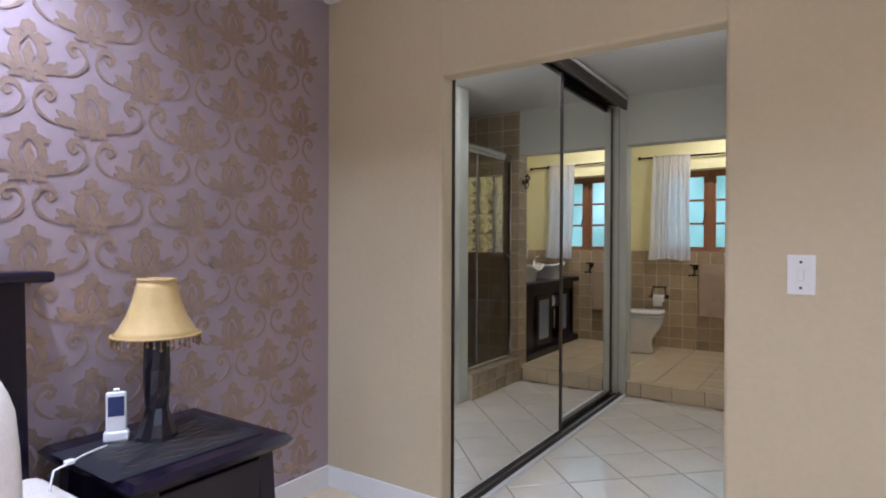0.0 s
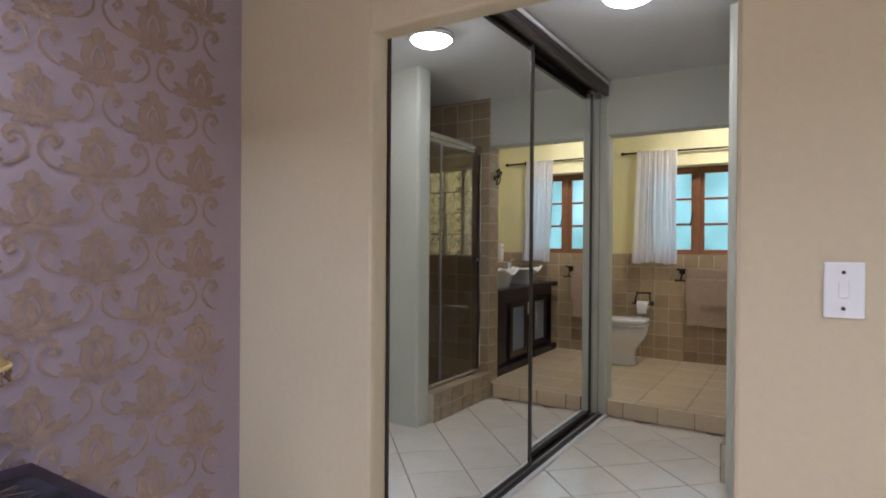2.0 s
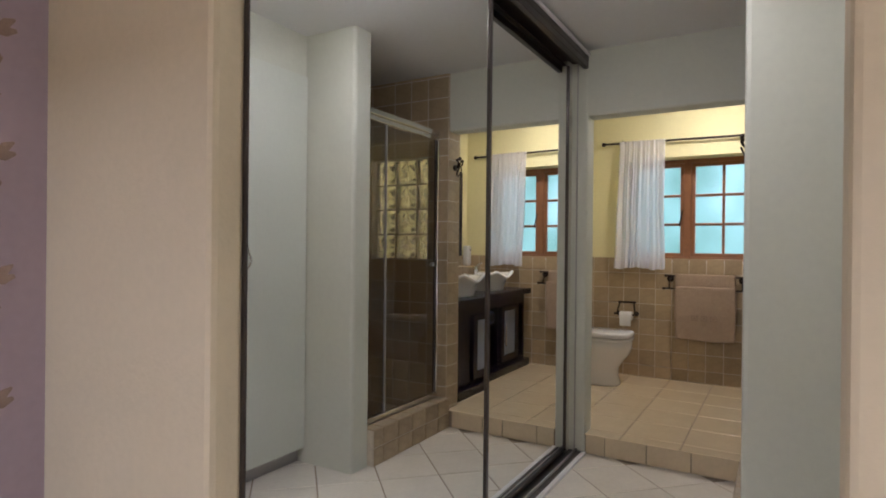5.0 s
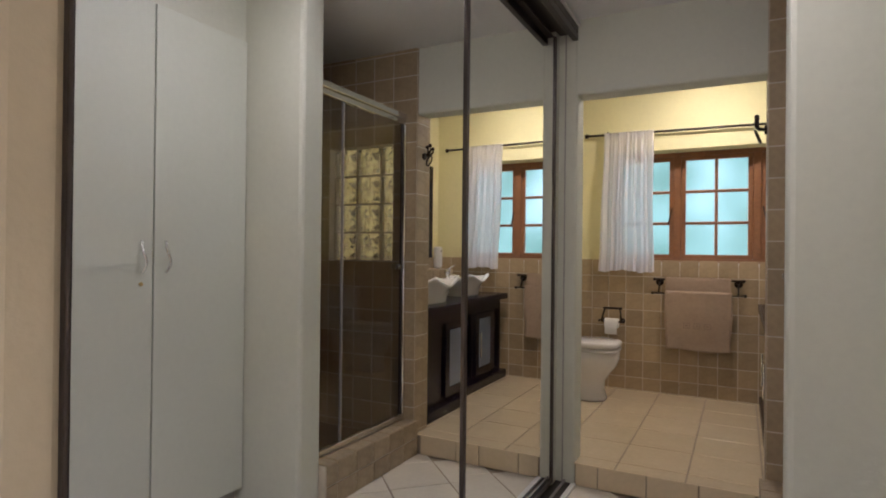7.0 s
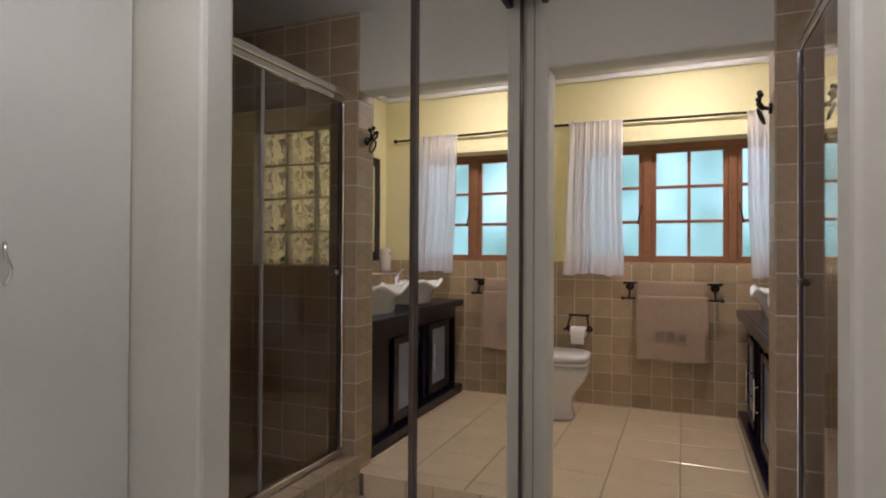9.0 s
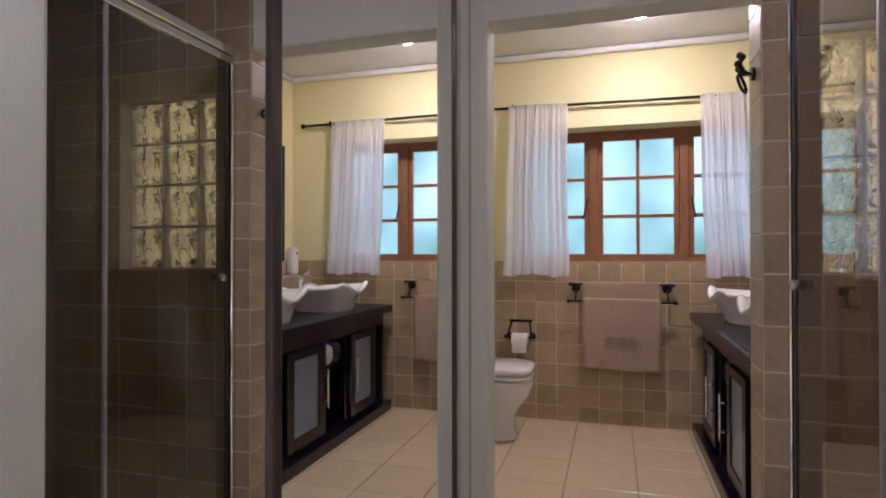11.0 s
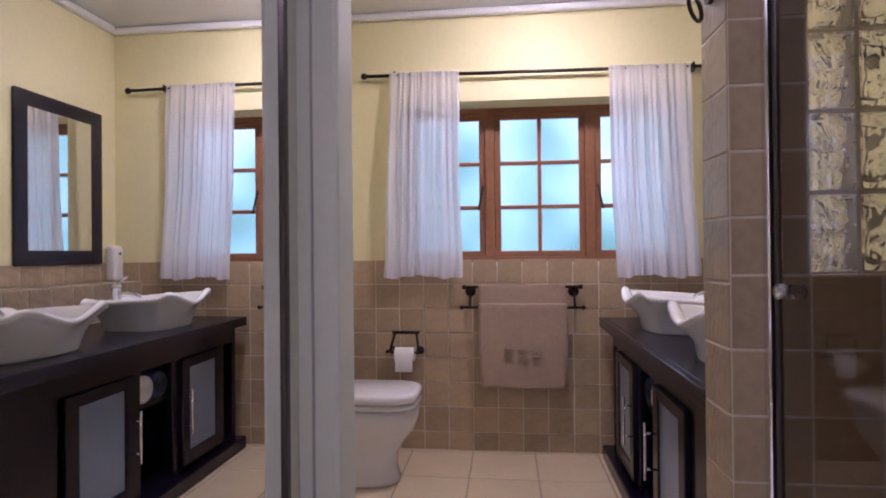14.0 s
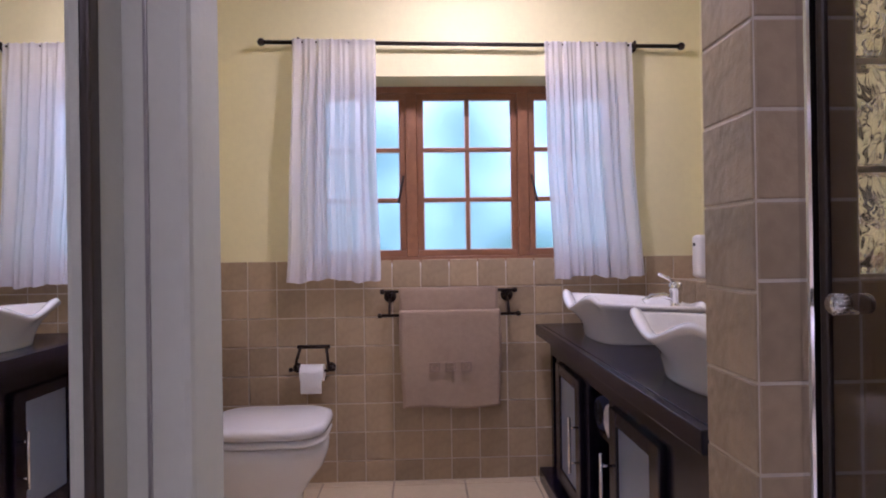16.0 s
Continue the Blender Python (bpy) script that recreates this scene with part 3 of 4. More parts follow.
part("door_edge", cube(SH_X - 0.013, SH_X + 0.001, Y1 - 0.052, Y1 - 0.036, ZB + 0.032, ZT - 0.057, 0.003), ALU_DARK, sd, "dark magnetic seal")
part("door_stile", cube(SH_X - 0.012, SH_X + 0.002, YM - 0.022, YM - 0.012, ZB + 0.032, ZT - 0.057, 0.002), ALU_PALE, sd)
ky = 4.742
bm = rod(bmesh.new(), (SH_X - 0.034, ky, 1.205), (SH_X - 0.009, ky, 1.205), 0.016, 16)
bmesh.ops.bevel(bm, geom=bm.edges[:], offset=0.004, segments=2, affect="EDGES")
knob = part("knob", bm, CHROME, sd, "round chrome and acrylic knob", smooth=True)
bm = rod(bmesh.new(), (SH_X - 0.001, ky, 1.205), (SH_X + 0.026, ky, 1.205), 0.015, 16)
part("knob_back", bm, ACRYLIC, sd, smooth=True)

# ---- glass blocks ----
bw = BLK_P - 0.008
bm0 = cube(-bw / 2, bw / 2, -0.04, 0.04, -bw / 2, bw / 2, 0.012)
first = None
for c in range(3):
    for r in range(4):
        cx, cz = BLK_X0 + BLK_P * (c + 0.5), BLK_Z0 + BLK_P * (r + 0.5)
        if first is None:
            first = finish("glass_block", bm0, GLASS_BLOCK, False)
            ob = first
        else:
            ob = new("glass_block", first.data)
        ob.location = (cx, BLK_Y, cz)
        ob.parent = wall_shower
bm = bmesh.new()
for c in range(4):
    x = BLK_X0 + BLK_P * c
    box(bm, x - 0.005, x + 0.005, BLK_Y - 0.032, BLK_Y + 0.032, BLK_Z0, BLK_Z1)
for r in range(5):
    z = BLK_Z0 + BLK_P * r
    box(bm, BLK_X0, BLK_X1, BLK_Y - 0.031, BLK_Y + 0.031, z - 0.005, z + 0.005)
part("block_joint", bm, GROUT, wall_shower, "pale mortar joints")


# ---- robe hook ----
def robe_hook():
    h = thing("robe_hook", (TW_X, 4.918, 1.90), "dark bronze wrought robe hook on the tiled wall end", "hook")
    y, z = 4.918, 1.90
    part("plate", rod(bmesh.new(), (TW_X, y, z), (TW_X - 0.012, y, z), 0.022, 14), BRONZE, h)
    for dy, dz in ((-0.035, 0.045), (0.0, 0.062), (0.035, 0.045)):
        bm = sweep(bmesh.new(), [(TW_X - 0.01, y, z), (TW_X - 0.035, y + dy * 0.5, z + 0.005), (TW_X - 0.05, y + dy * 0.9, z + dz * 0.6), (TW_X - 0.045, y + dy, z + dz)], 0.006)
        ball(bm, (TW_X - 0.045, y + dy, z + dz + 0.004), 0.012, 10)
        part("prong", bm, BRONZE, h, smooth=True)
    loop = [(TW_X - 0.028 + 0.012 * math.cos(a) - 0.012, y + 0.026 * math.sin(a), z - 0.03 - 0.030 * math.cos(a)) for a in [2 * math.pi * i / 18 for i in range(19)]]
    part("loop", sweep(bmesh.new(), loop, 0.005), BRONZE, h, smooth=True)


robe_hook()

# ---- vanity ----
VX0, VY0, VY1, VZ = -0.261, TW_Y1 + 0.035, FAR_Y - 0.06, 0.932
vanity = thing("vanity_cabinet", (0.15, 5.9, BATH), "dark espresso wood double vanity with frosted glass doors", "vanity")
LEDGE_X = 0.42
part("side_panel", cube(VX0 + 0.07, LEDGE_X, VY0, VY0 + 0.04, BATH + 0.07, VZ - 0.05), WOOD_DARK, vanity)
part("side_panel", cube(VX0 + 0.07, LEDGE_X, VY1 - 0.05, VY1 - 0.01, BATH + 0.07, VZ - 0.05), WOOD_DARK, vanity)
part("back_panel", cube(LEDGE_X - 0.02, LEDGE_X, VY0 + 0.04, VY1 - 0.05, BATH + 0.07, VZ - 0.05), WOOD_DARK, vanity)
part("bottom_panel", cube(VX0 + 0.075, LEDGE_X - 0.02, VY0 + 0.04, VY1 - 0.05, BATH + 0.07, BATH + 0.10), WOOD_DARK, vanity)
part("plinth", cube(VX0 + 0.01, LEDGE_X, VY0, VY1, BATH, BATH + 0.07, 0.006), WOOD_DARK, vanity)
part("apron", cube(VX0 + 0.065, VX0 + 0.09, VY0 + 0.04, VY1 - 0.05, VZ - 0.14, VZ - 0.05), WOOD_DARK, vanity)
DOORS = ((5.355, 5.74, 1), (6.088, 6.468, -1))
for py in (5.30, 5.745, 6.033, 6.473):
    part("post", cube(VX0 + 0.065, VX0 + 0.11, py, py + 0.05, BATH + 0.07, VZ - 0.14, 0.003), WOOD_DARK, vanity)
part("shelf", cube(VX0 + 0.09, LEDGE_X - 0.02, 5.795, 6.033, 0.62, 0.64), WOOD_DARK, vanity)
part("divider", cube(VX0 + 0.11, LEDGE_X - 0.02, 5.76, 5.78, BATH + 0.10, VZ - 0.05), WOOD_DARK, vanity)
part("divider", cube(VX0 + 0.11, LEDGE_X - 0.02, 6.05, 6.07, BATH + 0.10, VZ - 0.05), WOOD_DARK, vanity)
for a, b, s in DOORS:
    z0, z1, t = BATH + 0.10, VZ - 0.145, 0.065
    bm = bmesh.new()
    box(bm, VX0 + 0.045, VX0 + 0.066, a, a + t, z0, z1, 0.004)
    box(bm, VX0 + 0.045, VX0 + 0.066, b - t, b, z0, z1, 0.004)
    box(bm, VX0 + 0.046, VX0 + 0.065, a + t, b - t, z0, z0 + t, 0.004)
    box(bm, VX0 + 0.046, VX0 + 0.065, a + t, b - t, z1 - t * 0.7, z1, 0.004)
    d = part("cabinet_door", bm, WOOD_DARK, vanity)
    part("glass_panel", cube(VX0 + 0.054, VX0 + 0.059, a + t - 0.005, b - t + 0.005, z0 + t - 0.005, z1 - t * 0.7 + 0.005), GLASS_CAB, d, "frosted blue-grey glass")
    hy = b - 0.022 if s == 1 else a + 0.022
    bm = rod(bmesh.new(), (VX0 + 0.012, hy, 0.43), (VX0 + 0.012, hy, 0.645), 0.006)
    rod(bm, (VX0 + 0.012, hy, 0.47), (VX0 + 0.046, hy, 0.47), 0.0045, 8)
    rod(bm, (VX0 + 0.012, hy, 0.605), (VX0 + 0.046, hy, 0.605), 0.0045, 8)
    part("handle", bm, CHROME, d, "steel bar handle", smooth=True)
part("front_panel", cube(VX0 + 0.06, VX0 + 0.085, VY0 + 0.04, 5.298, BATH + 0.07, VZ - 0.05, 0.003), WOOD_DARK, vanity)
counter = thing("wooden_counter", (0.1, 5.9, VZ - 0.05), "dark espresso wood worktop lying on the vanity", "worktop")
part("top_board", cube(VX0 + 0.028, LEDGE_X, VY0, VY1, VZ - 0.05, VZ, 0.003), WOOD_DARK, counter)
part("front_edging", cube(VX0, VX0 + 0.0275, VY0, VY1, VZ - 0.051, VZ - 0.0006, 0.004), WOOD_DARK, counter)


def basin(cy):
    """A vessel basin on a narrow foot: low in the middle of each side, with curled-out wings towards front and back."""
    cx, half_x, half_y, h = VX0 + 0.285, 0.245, 0.285, 0.170
    b = thing("vessel_basin", (cx, cy, VZ), "white ceramic vessel basin with upswept curling rim on the counter", "basin", "basins on the vanity")
    bm = bmesh.new()
    n = 24
    ring = [(i / n, 0.0) for i in range(n)] + [(1.0, i / n) for i in range(n)] + [(1 - i / n, 1.0) for i in range(n)] + [(0.0, 1 - i / n) for i in range(n)]

    def rim(u, v):
        x, y = 2 * u - 1, abs(2 * v - 1)
        front = (1 - x) / 2
        crest = math.sin(min(1.0, y / 0.76) * math.pi / 2) ** 1.7
        return h * (0.70 + 0.31 * crest * (0.45 + 0.55 * front) - 0.10 * max(0.0, (y - 0.76) / 0.24) ** 1.6)

    def at(u, v, gx, gy, z):
        x, y = 2 * u - 1, 2 * v - 1
        s = 1 - 0.19 * (abs(x) * abs(y)) ** 2.2
        return bm.verts.new((cx + x * s * half_x * gx, cy + y * s * half_y * gy, VZ + z))
    loops = []
    for k in (0.0, 0.05, 0.2, 0.4, 0.6, 0.78, 0.9, 1.0):
        gx = 0.66 + 0.12 * k + 0.22 * k ** 3.0
        gy = 0.66 + 0.14 * k + 0.20 * k ** 2.6
        loops.append([at(u, v, gx, gy, rim(u, v) * k) for u, v in ring])
    loops.append([at(u, v, 0.985, 0.985, rim(u, v) + 0.009) for u, v in ring])
    loops.append([at(u, v, 0.945, 0.945, rim(u, v) + 0.015) for u, v in ring])
    loops.append([at(u, v, 0.88, 0.89, rim(u, v) + 0.008) for u, v in ring])
    for g, z in ((0.82, 0.60), (0.68, 0.46), (0.48, 0.34), (0.22, 0.27), (0.06, 0.26)):
        loops.append([at(u, v, g * 0.9, g, h * z) for u, v in ring])
    for a, c in zip(loops, loops[1:]):
        for i in range(len(a)):
            bm.faces.new((a[i], a[(i + 1) % len(a)], c[(i + 1) % len(a)], c[i]))
    bm.faces.new(loops[0])
    bm.faces.new(loops[-1])
    part("bowl", bm, CERAMIC, b, smooth=True)
    part("drain", lathe(bmesh.new(), (cx, cy, VZ + 0.042), [(0.022, 0), (0.022, 0.006), (0.015, 0.009)], 16), CHROME, b)


basin(5.40)
basin(6.20)

# ledge behind the counter, with tap and dispensers
LEDGE_Z = 1.14
structure("ledge_wall", cube(LEDGE_X + 0.006, RIGHT_X, TW_Y1, FAR_Y, BATH, LEDGE_Z - 0.008), GROUT, "boxed tiled ledge behind the basins")


def tap(cy):
    x, z = VX0 + 0.485, VZ + 0.060
    t = thing("basin_tap", (x, cy, z), "chrome single lever mixer tap on the basin's back rim", "tap", "taps at the basins")
    bm = lathe(bmesh.new(), (x, cy, z), [(0.028, 0), (0.028, 0.035), (0.022, 0.042), (0.021, 0.115), (0.026, 0.122), (0.026, 0.150), (0.014, 0.160)], 20)
    part("body", bm, CHROME, t, smooth=True)
    part("spout", sweep(bmesh.new(), [(x, cy, z + 0.085), (x - 0.05, cy, z + 0.105), (x - 0.10, cy, z + 0.100), (x - 0.130, cy, z + 0.080)], 0.013, 12), CHROME, t, smooth=True)
    part("lever", sweep(bmesh.new(), [(x, cy, z + 0.152), (x - 0.03, cy - 0.005, z + 0.172), (x - 0.075, cy - 0.012, z + 0.192)], 0.007, 10), CHROME, t, smooth=True)


tap(5.42)
tap(6.22)


def dispenser(cy, z, tall, body):
    d = thing("air_freshener", (RIGHT_X - 0.07, cy, z), "white plastic dispenser standing on the tiled ledge", "dispenser")
    bm = cube(RIGHT_X - 0.078, RIGHT_X - 0.008, cy - 0.04, cy + 0.04, z, z + tall, 0.022, seg=4)
    part("casing", bm, body, d, smooth=True)
    part("nozzle", rod(bmesh.new(), (RIGHT_X - 0.081, cy, z + tall * 0.78), (RIGHT_X - 0.075, cy, z + tall * 0.78), 0.009), RUBBER, d, "small dark nozzle")


dispenser(6.67, LEDGE_Z, 0.21, PLASTIC)
soap = thing("soap_bottle", (RIGHT_X - 0.07, 5.74, LEDGE_Z), "pale pump bottle on the tiled ledge", "bottle")
part("bottle", lathe(bmesh.new(), (RIGHT_X - 0.07, 5.74, LEDGE_Z), [(0.03, 0), (0.032, 0.01), (0.032, 0.10), (0.02, 0.12), (0.012, 0.125), (0.012, 0.14)], 18), PLASTIC, soap, smooth=True)
part("pump", sweep(bmesh.new(), [(RIGHT_X - 0.07, 5.74, LEDGE_Z + 0.14), (RIGHT_X - 0.07, 5.74, LEDGE_Z + 0.17), (RIGHT_X - 0.10, 5.74, LEDGE_Z + 0.172)], 0.006), CHROME, soap, "metal pump head")

# framed mirror over the basins
wm = thing("wall_mirror", (RIGHT_X, 6.06, 1.2), "rectangular wall mirror in a broad dark wood frame", "mirror")
a, b, z0, z1, t = 6.0, 6.60, 1.243, 2.115, 0.078
bm = bmesh.new()
box(bm, RIGHT_X - 0.022, RIGHT_X, a, a + t, z0, z1, 0.006)
box(bm, RIGHT_X - 0.022, RIGHT_X, b - t, b, z0, z1, 0.006)
box(bm, RIGHT_X - 0.021, RIGHT_X, a + t, b - t, z0, z0 + t, 0.006)
box(bm, RIGHT_X - 0.021, RIGHT_X, a + t, b - t, z1 - t, z1, 0.006)
part("frame", bm, WOOD_DARK, wm)
part("mirror_pane", cube(RIGHT_X - 0.015, RIGHT_X - 0.011, a + t - 0.005, b - t + 0.005, z0 + t - 0.005, z1 - t + 0.005), MIRROR, wm, "silvered mirror")

# rolled towels on the open shelf
for i, (yy, zz) in enumerate(((5.86, 0.70), (5.965, 0.70))):
    tw = thing("rolled_towel", (VX0 + 0.2, yy, 0.64), "rolled white towel on the open vanity shelf", "towel", "rolled towels")
    pts = [(0.0, 0.004 + 0.042 * k / 40, k / 40 * 2 * math.pi * 3.5) for k in range(41)]
    bm = lathe(bmesh.new(), (0, 0, 0), [(0.055, 0), (0.06, 0.01), (0.06, 0.25), (0.055, 0.26)], 24)
    bmesh.ops.transform(bm, matrix=Matrix.Translation((VX0 + 0.085, yy, 0.70)) @ Matrix.Rotation(radians(90), 4, "Y"), verts=bm.verts)
    body = part("roll", bm, TOWEL_WHITE if i == 0 else material("blue_towel", (0.05, 0.06, 0.14), 0.95, bump=0.8, bump_scale=200), tw, smooth=True)
    part("roll_edge", sweep(bmesh.new(), [(VX0 + 0.083, yy + r * math.cos(an), 0.70 + r * math.sin(an)) for _, r, an in pts], 0.004, 6), TOWEL_WHITE if i == 0 else MAT_BLACK, tw)

# ---- toilet ----
TY = 6.31
toilet = thing("toilet", (-1.8, TY, BATH), "white ceramic close-coupled toilet with closed lid", "toilet")


def oval(t, x0, x1, half, sq=2.6):
    c, s = math.cos(t), math.sin(t)
    xr = (x1 - x0) / 2
    return ((x0 + x1) / 2 + xr * math.copysign(abs(c) ** (2 / sq), c), TY + half * math.copysign(abs(s) ** (2 / sq), s))


bm = bmesh.new()
rows = []
for z, x0, x1, hw in ((0.0, -2.06, -1.545, 0.118), (0.015, -2.06, -1.54, 0.122), (0.08, -2.06, -1.56, 0.112), (0.15, -2.07, -1.552, 0.120), (0.21, -2.08, -1.512, 0.145), (0.265, -2.09, -1.468, 0.170), (0.32, -2.10, -1.449, 0.182), (0.375, -2.10, -1.448, 0.184)):
    rows.append([bm.verts.new((*oval(2 * math.pi * i / 40, x0, x1, hw), BATH + z)) for i in range(40)])
for p, q in zip(rows, rows[1:]):
    for i in range(40):
        bm.faces.new((p[i], p[(i + 1) % 40], q[(i + 1) % 40], q[i]))
bm.faces.new(rows[0])
bm.faces.new(rows[-1])
part("bowl", bm, CERAMIC, toilet, smooth=True)


def seat_slab(name, z0, z1, grow, label):
    bm = bmesh.new()
    rows = []
    for z, g in ((z0, -0.006), (z0 + 0.004, 0.0), (z1 - 0.016, 0.0), (z1 - 0.006, -0.006), (z1, -0.024)):
        rows.append([bm.verts.new((*oval(2 * math.pi * i / 40, -1.93 - g, -1.445 + grow + g, 0.183 + grow + g, 3.8), BATH + z)) for i in range(40)])
    for p, q in zip(rows, rows[1:]):
        for i in range(40):
            bm.faces.new((p[i], p[(i + 1) % 40], q[(i + 1) % 40], q[i]))
    bm.faces.new(rows[0])
    bm.faces.new(rows[-1])
    part(name, bm, CERAMIC, toilet, label, smooth=True)


seat_slab("seat", 0.383, 0.408, 0.004, "white seat ring")
seat_slab("lid", 0.414, 0.456, 0.006, "white closed lid")
part("cistern", cube(-2.14, -1.965, TY - 0.185, TY + 0.185, BATH + 0.375, BATH + 0.74, 0.025, seg=3), CERAMIC, toilet, smooth=True)
part("cistern_lid", cube(-2.145, -1.955, TY - 0.192, TY + 0.192, BATH + 0.74, BATH + 0.77, 0.01), CERAMIC, toilet)
part("flush_button", rod(bmesh.new(), (-2.05, TY, BATH + 0.77), (-2.05, TY, BATH + 0.777), 0.022), CHROME, toilet)
brush = thing("toilet_brush", (-2.02, 6.66, BATH), "toilet brush with a dark handle in a white holder", "toilet brush")
part("holder", lathe(bmesh.new(), (-2.0, 6.66, BATH), [(0.045, 0), (0.05, 0.01), (0.048, 0.28), (0.044, 0.30), (0.02, 0.302)], 20), PLASTIC, brush, smooth=True)
part("brush_handle", rod(bmesh.new(), (-2.0, 6.66, BATH + 0.30), (-2.002, 6.66, BATH + 0.60), 0.006), BRONZE, brush, "dark handle", smooth=True)

settle(Matrix.Translation((0.254, -0.03, 0)), toilet, brush)

# ---- toilet paper holder ----
tp = thing("toilet_paper_holder", (-1.585, FAR_Y, 0.70), "dark bronze wrought toilet paper holder on the tiled wall", "paper holder")
for x in (-1.665, -1.505):
    bm = rod(bmesh.new(), (x, FAR_Y - 0.012, 0.70), (x, FAR_Y - 0.075, 0.70), 0.008)
    rod(bm, (x, FAR_Y - 0.016, 0.70), (x, FAR_Y - 0.004, 0.70), 0.022, 12)
    ball(bm, (x + (-0.02 if x < -1.6 else 0.02), FAR_Y - 0.07, 0.70), 0.011)
    part("arm", bm, BRONZE, tp, smooth=True)
    s = 0.028 if x < -1.6 else -0.012
    part("side_bar", sweep(bmesh.new(), [(x, FAR_Y - 0.075, 0.70), (x + s * 0.35, FAR_Y - 0.08, 0.75), (x + s, FAR_Y - 0.075, 0.806)], 0.007), BRONZE, tp, smooth=True)
part("top_bar", rod(bmesh.new(), (-1.652, FAR_Y - 0.075, 0.808), (-1.50, FAR_Y - 0.075, 0.808), 0.009), BRONZE, tp, smooth=True)
part("spindle", rod(bmesh.new(), (-1.66, FAR_Y - 0.075, 0.695), (-1.505, FAR_Y - 0.075, 0.695), 0.007), BRONZE, tp)
tr = thing("toilet_roll", (-1.585, FAR_Y - 0.075, 0.69), "white toilet paper roll hanging on the dark holder", "toilet roll")
bm = rod(bmesh.new(), (-1.638, FAR_Y - 0.072, 0.685), (-1.528, FAR_Y - 0.072, 0.685), 0.040, 28)
part("roll", bm, PAPER_ROLL, tr, smooth=False)
part("loose_sheet", grid_sheet(bmesh.new(), 8, 6, lambda u, v: (-1.632 + 0.098 * u, FAR_Y - 0.112 - 0.004 * math.sin(3 * v), 0.69 - 0.095 * v), 0.001), PAPER_ROLL, tr)

# ---- towel rail and towels ----
tr2 = thing("towel_rail", (-0.93, FAR_Y, 1.0), "dark bronze double towel rail on the tiled wall", "towel rail")
for x, s in ((-1.215, -1), (-0.645, 1)):
    bm = rod(bmesh.new(), (x, FAR_Y - 0.014, 1.035), (x, FAR_Y - 0.004, 1.035), 0.030, 18)
    rod(bm, (x, FAR_Y - 0.012, 1.035), (x, FAR_Y - 0.05, 1.055), 0.009)
    part("bracket", bm, BRONZE, tr2, smooth=True)
    bm = sweep(bmesh.new(), [(x, FAR_Y - 0.03, 1.03), (x, FAR_Y - 0.06, 0.99), (x, FAR_Y - 0.085, 0.955)], 0.006)
    ball(bm, (x + s * 0.035, FAR_Y - 0.045, 1.06), 0.013, 10)
    ball(bm, (x + s * 0.045, FAR_Y - 0.085, 0.95), 0.013, 10)
    part("scroll", bm, BRONZE, tr2, smooth=True)
part("upper_bar", rod(bmesh.new(), (-1.25, FAR_Y - 0.045, 1.06), (-0.61, FAR_Y - 0.045, 1.06), 0.007), BRONZE, tr2, smooth=True)
part("lower_bar", rod(bmesh.new(), (-1.26, FAR_Y - 0.085, 0.95), (-0.60, FAR_Y - 0.085, 0.95), 0.007), BRONZE, tr2, smooth=True)


def towel(x0, x1, yb, zt, zb, label):
    t = thing("hanging_towel", ((x0 + x1) / 2, yb, zt), label, "towel", "towels on the rail")

    def f(u, v):
        # over the bar: front fall, fold, back fall
        s = v * 2 - 1
        if s < -0.08:
            k = (-s - 0.08) / 0.92
            y, z = yb - 0.014 - 0.006 * math.sin(u * 5) * k, zt - 0.004 + (zb - zt) * k + 0.006 * math.sin(u * 7) * (k > 0.97)
        elif s > 0.08:
            k = (s - 0.08) / 0.92
            y, z = yb + 0.012, zt - 0.004 + (zb + 0.06 - zt) * k
        else:
            an = (s + 0.08) / 0.16 * math.pi
            y, z = yb - 0.013 * math.cos(an), zt - 0.004 + 0.010 * math.sin(an)
            k = 0
        x = x0 + (x1 - x0) * u + (0.012 * k if u < 0.5 else -0.006 * k) + 0.004 * math.sin(14 * z + 3 * u)
        return (x, y, z)
    body = part("cloth", grid_sheet(bmesh.new(), 24, 80, f, 0.008), TOWEL, t, smooth=True)
    return t, body


towel(-1.175, -0.69, FAR_Y - 0.045, 1.073, 0.72, "taupe terry towel folded over the upper rail")
t_front, _ = towel(-1.172, -0.685, FAR_Y - 0.085, 0.967, 0.515, "taupe terry towel with stitched squares on the lower rail")
for i in range(3):
    cx = -1.005 + 0.075 * i
    bm = bmesh.new()
    y = FAR_Y - 0.115
    for (a, b, c, d) in ((-0.024, 0.024, -0.022, -0.017), (-0.024, 0.024, 0.017, 0.022), (-0.024, -0.019, -0.017, 0.017), (0.019, 0.024, -0.017, 0.017), (-0.009, 0.009, -0.006, 0.006)):
        box(bm, cx + a, cx + b, y, y + 0.012, 0.705 + c, 0.705 + d)
    part("stitched_square", bm, TOWEL_BAND, t_front)


for o in list(scene.collection.objects):
    if o.parent is None and o.name.split(".")[0] in ("toilet_paper_holder", "toilet_roll", "towel_rail", "hanging_towel"):
        settle(ON_FAR_WALL, o)


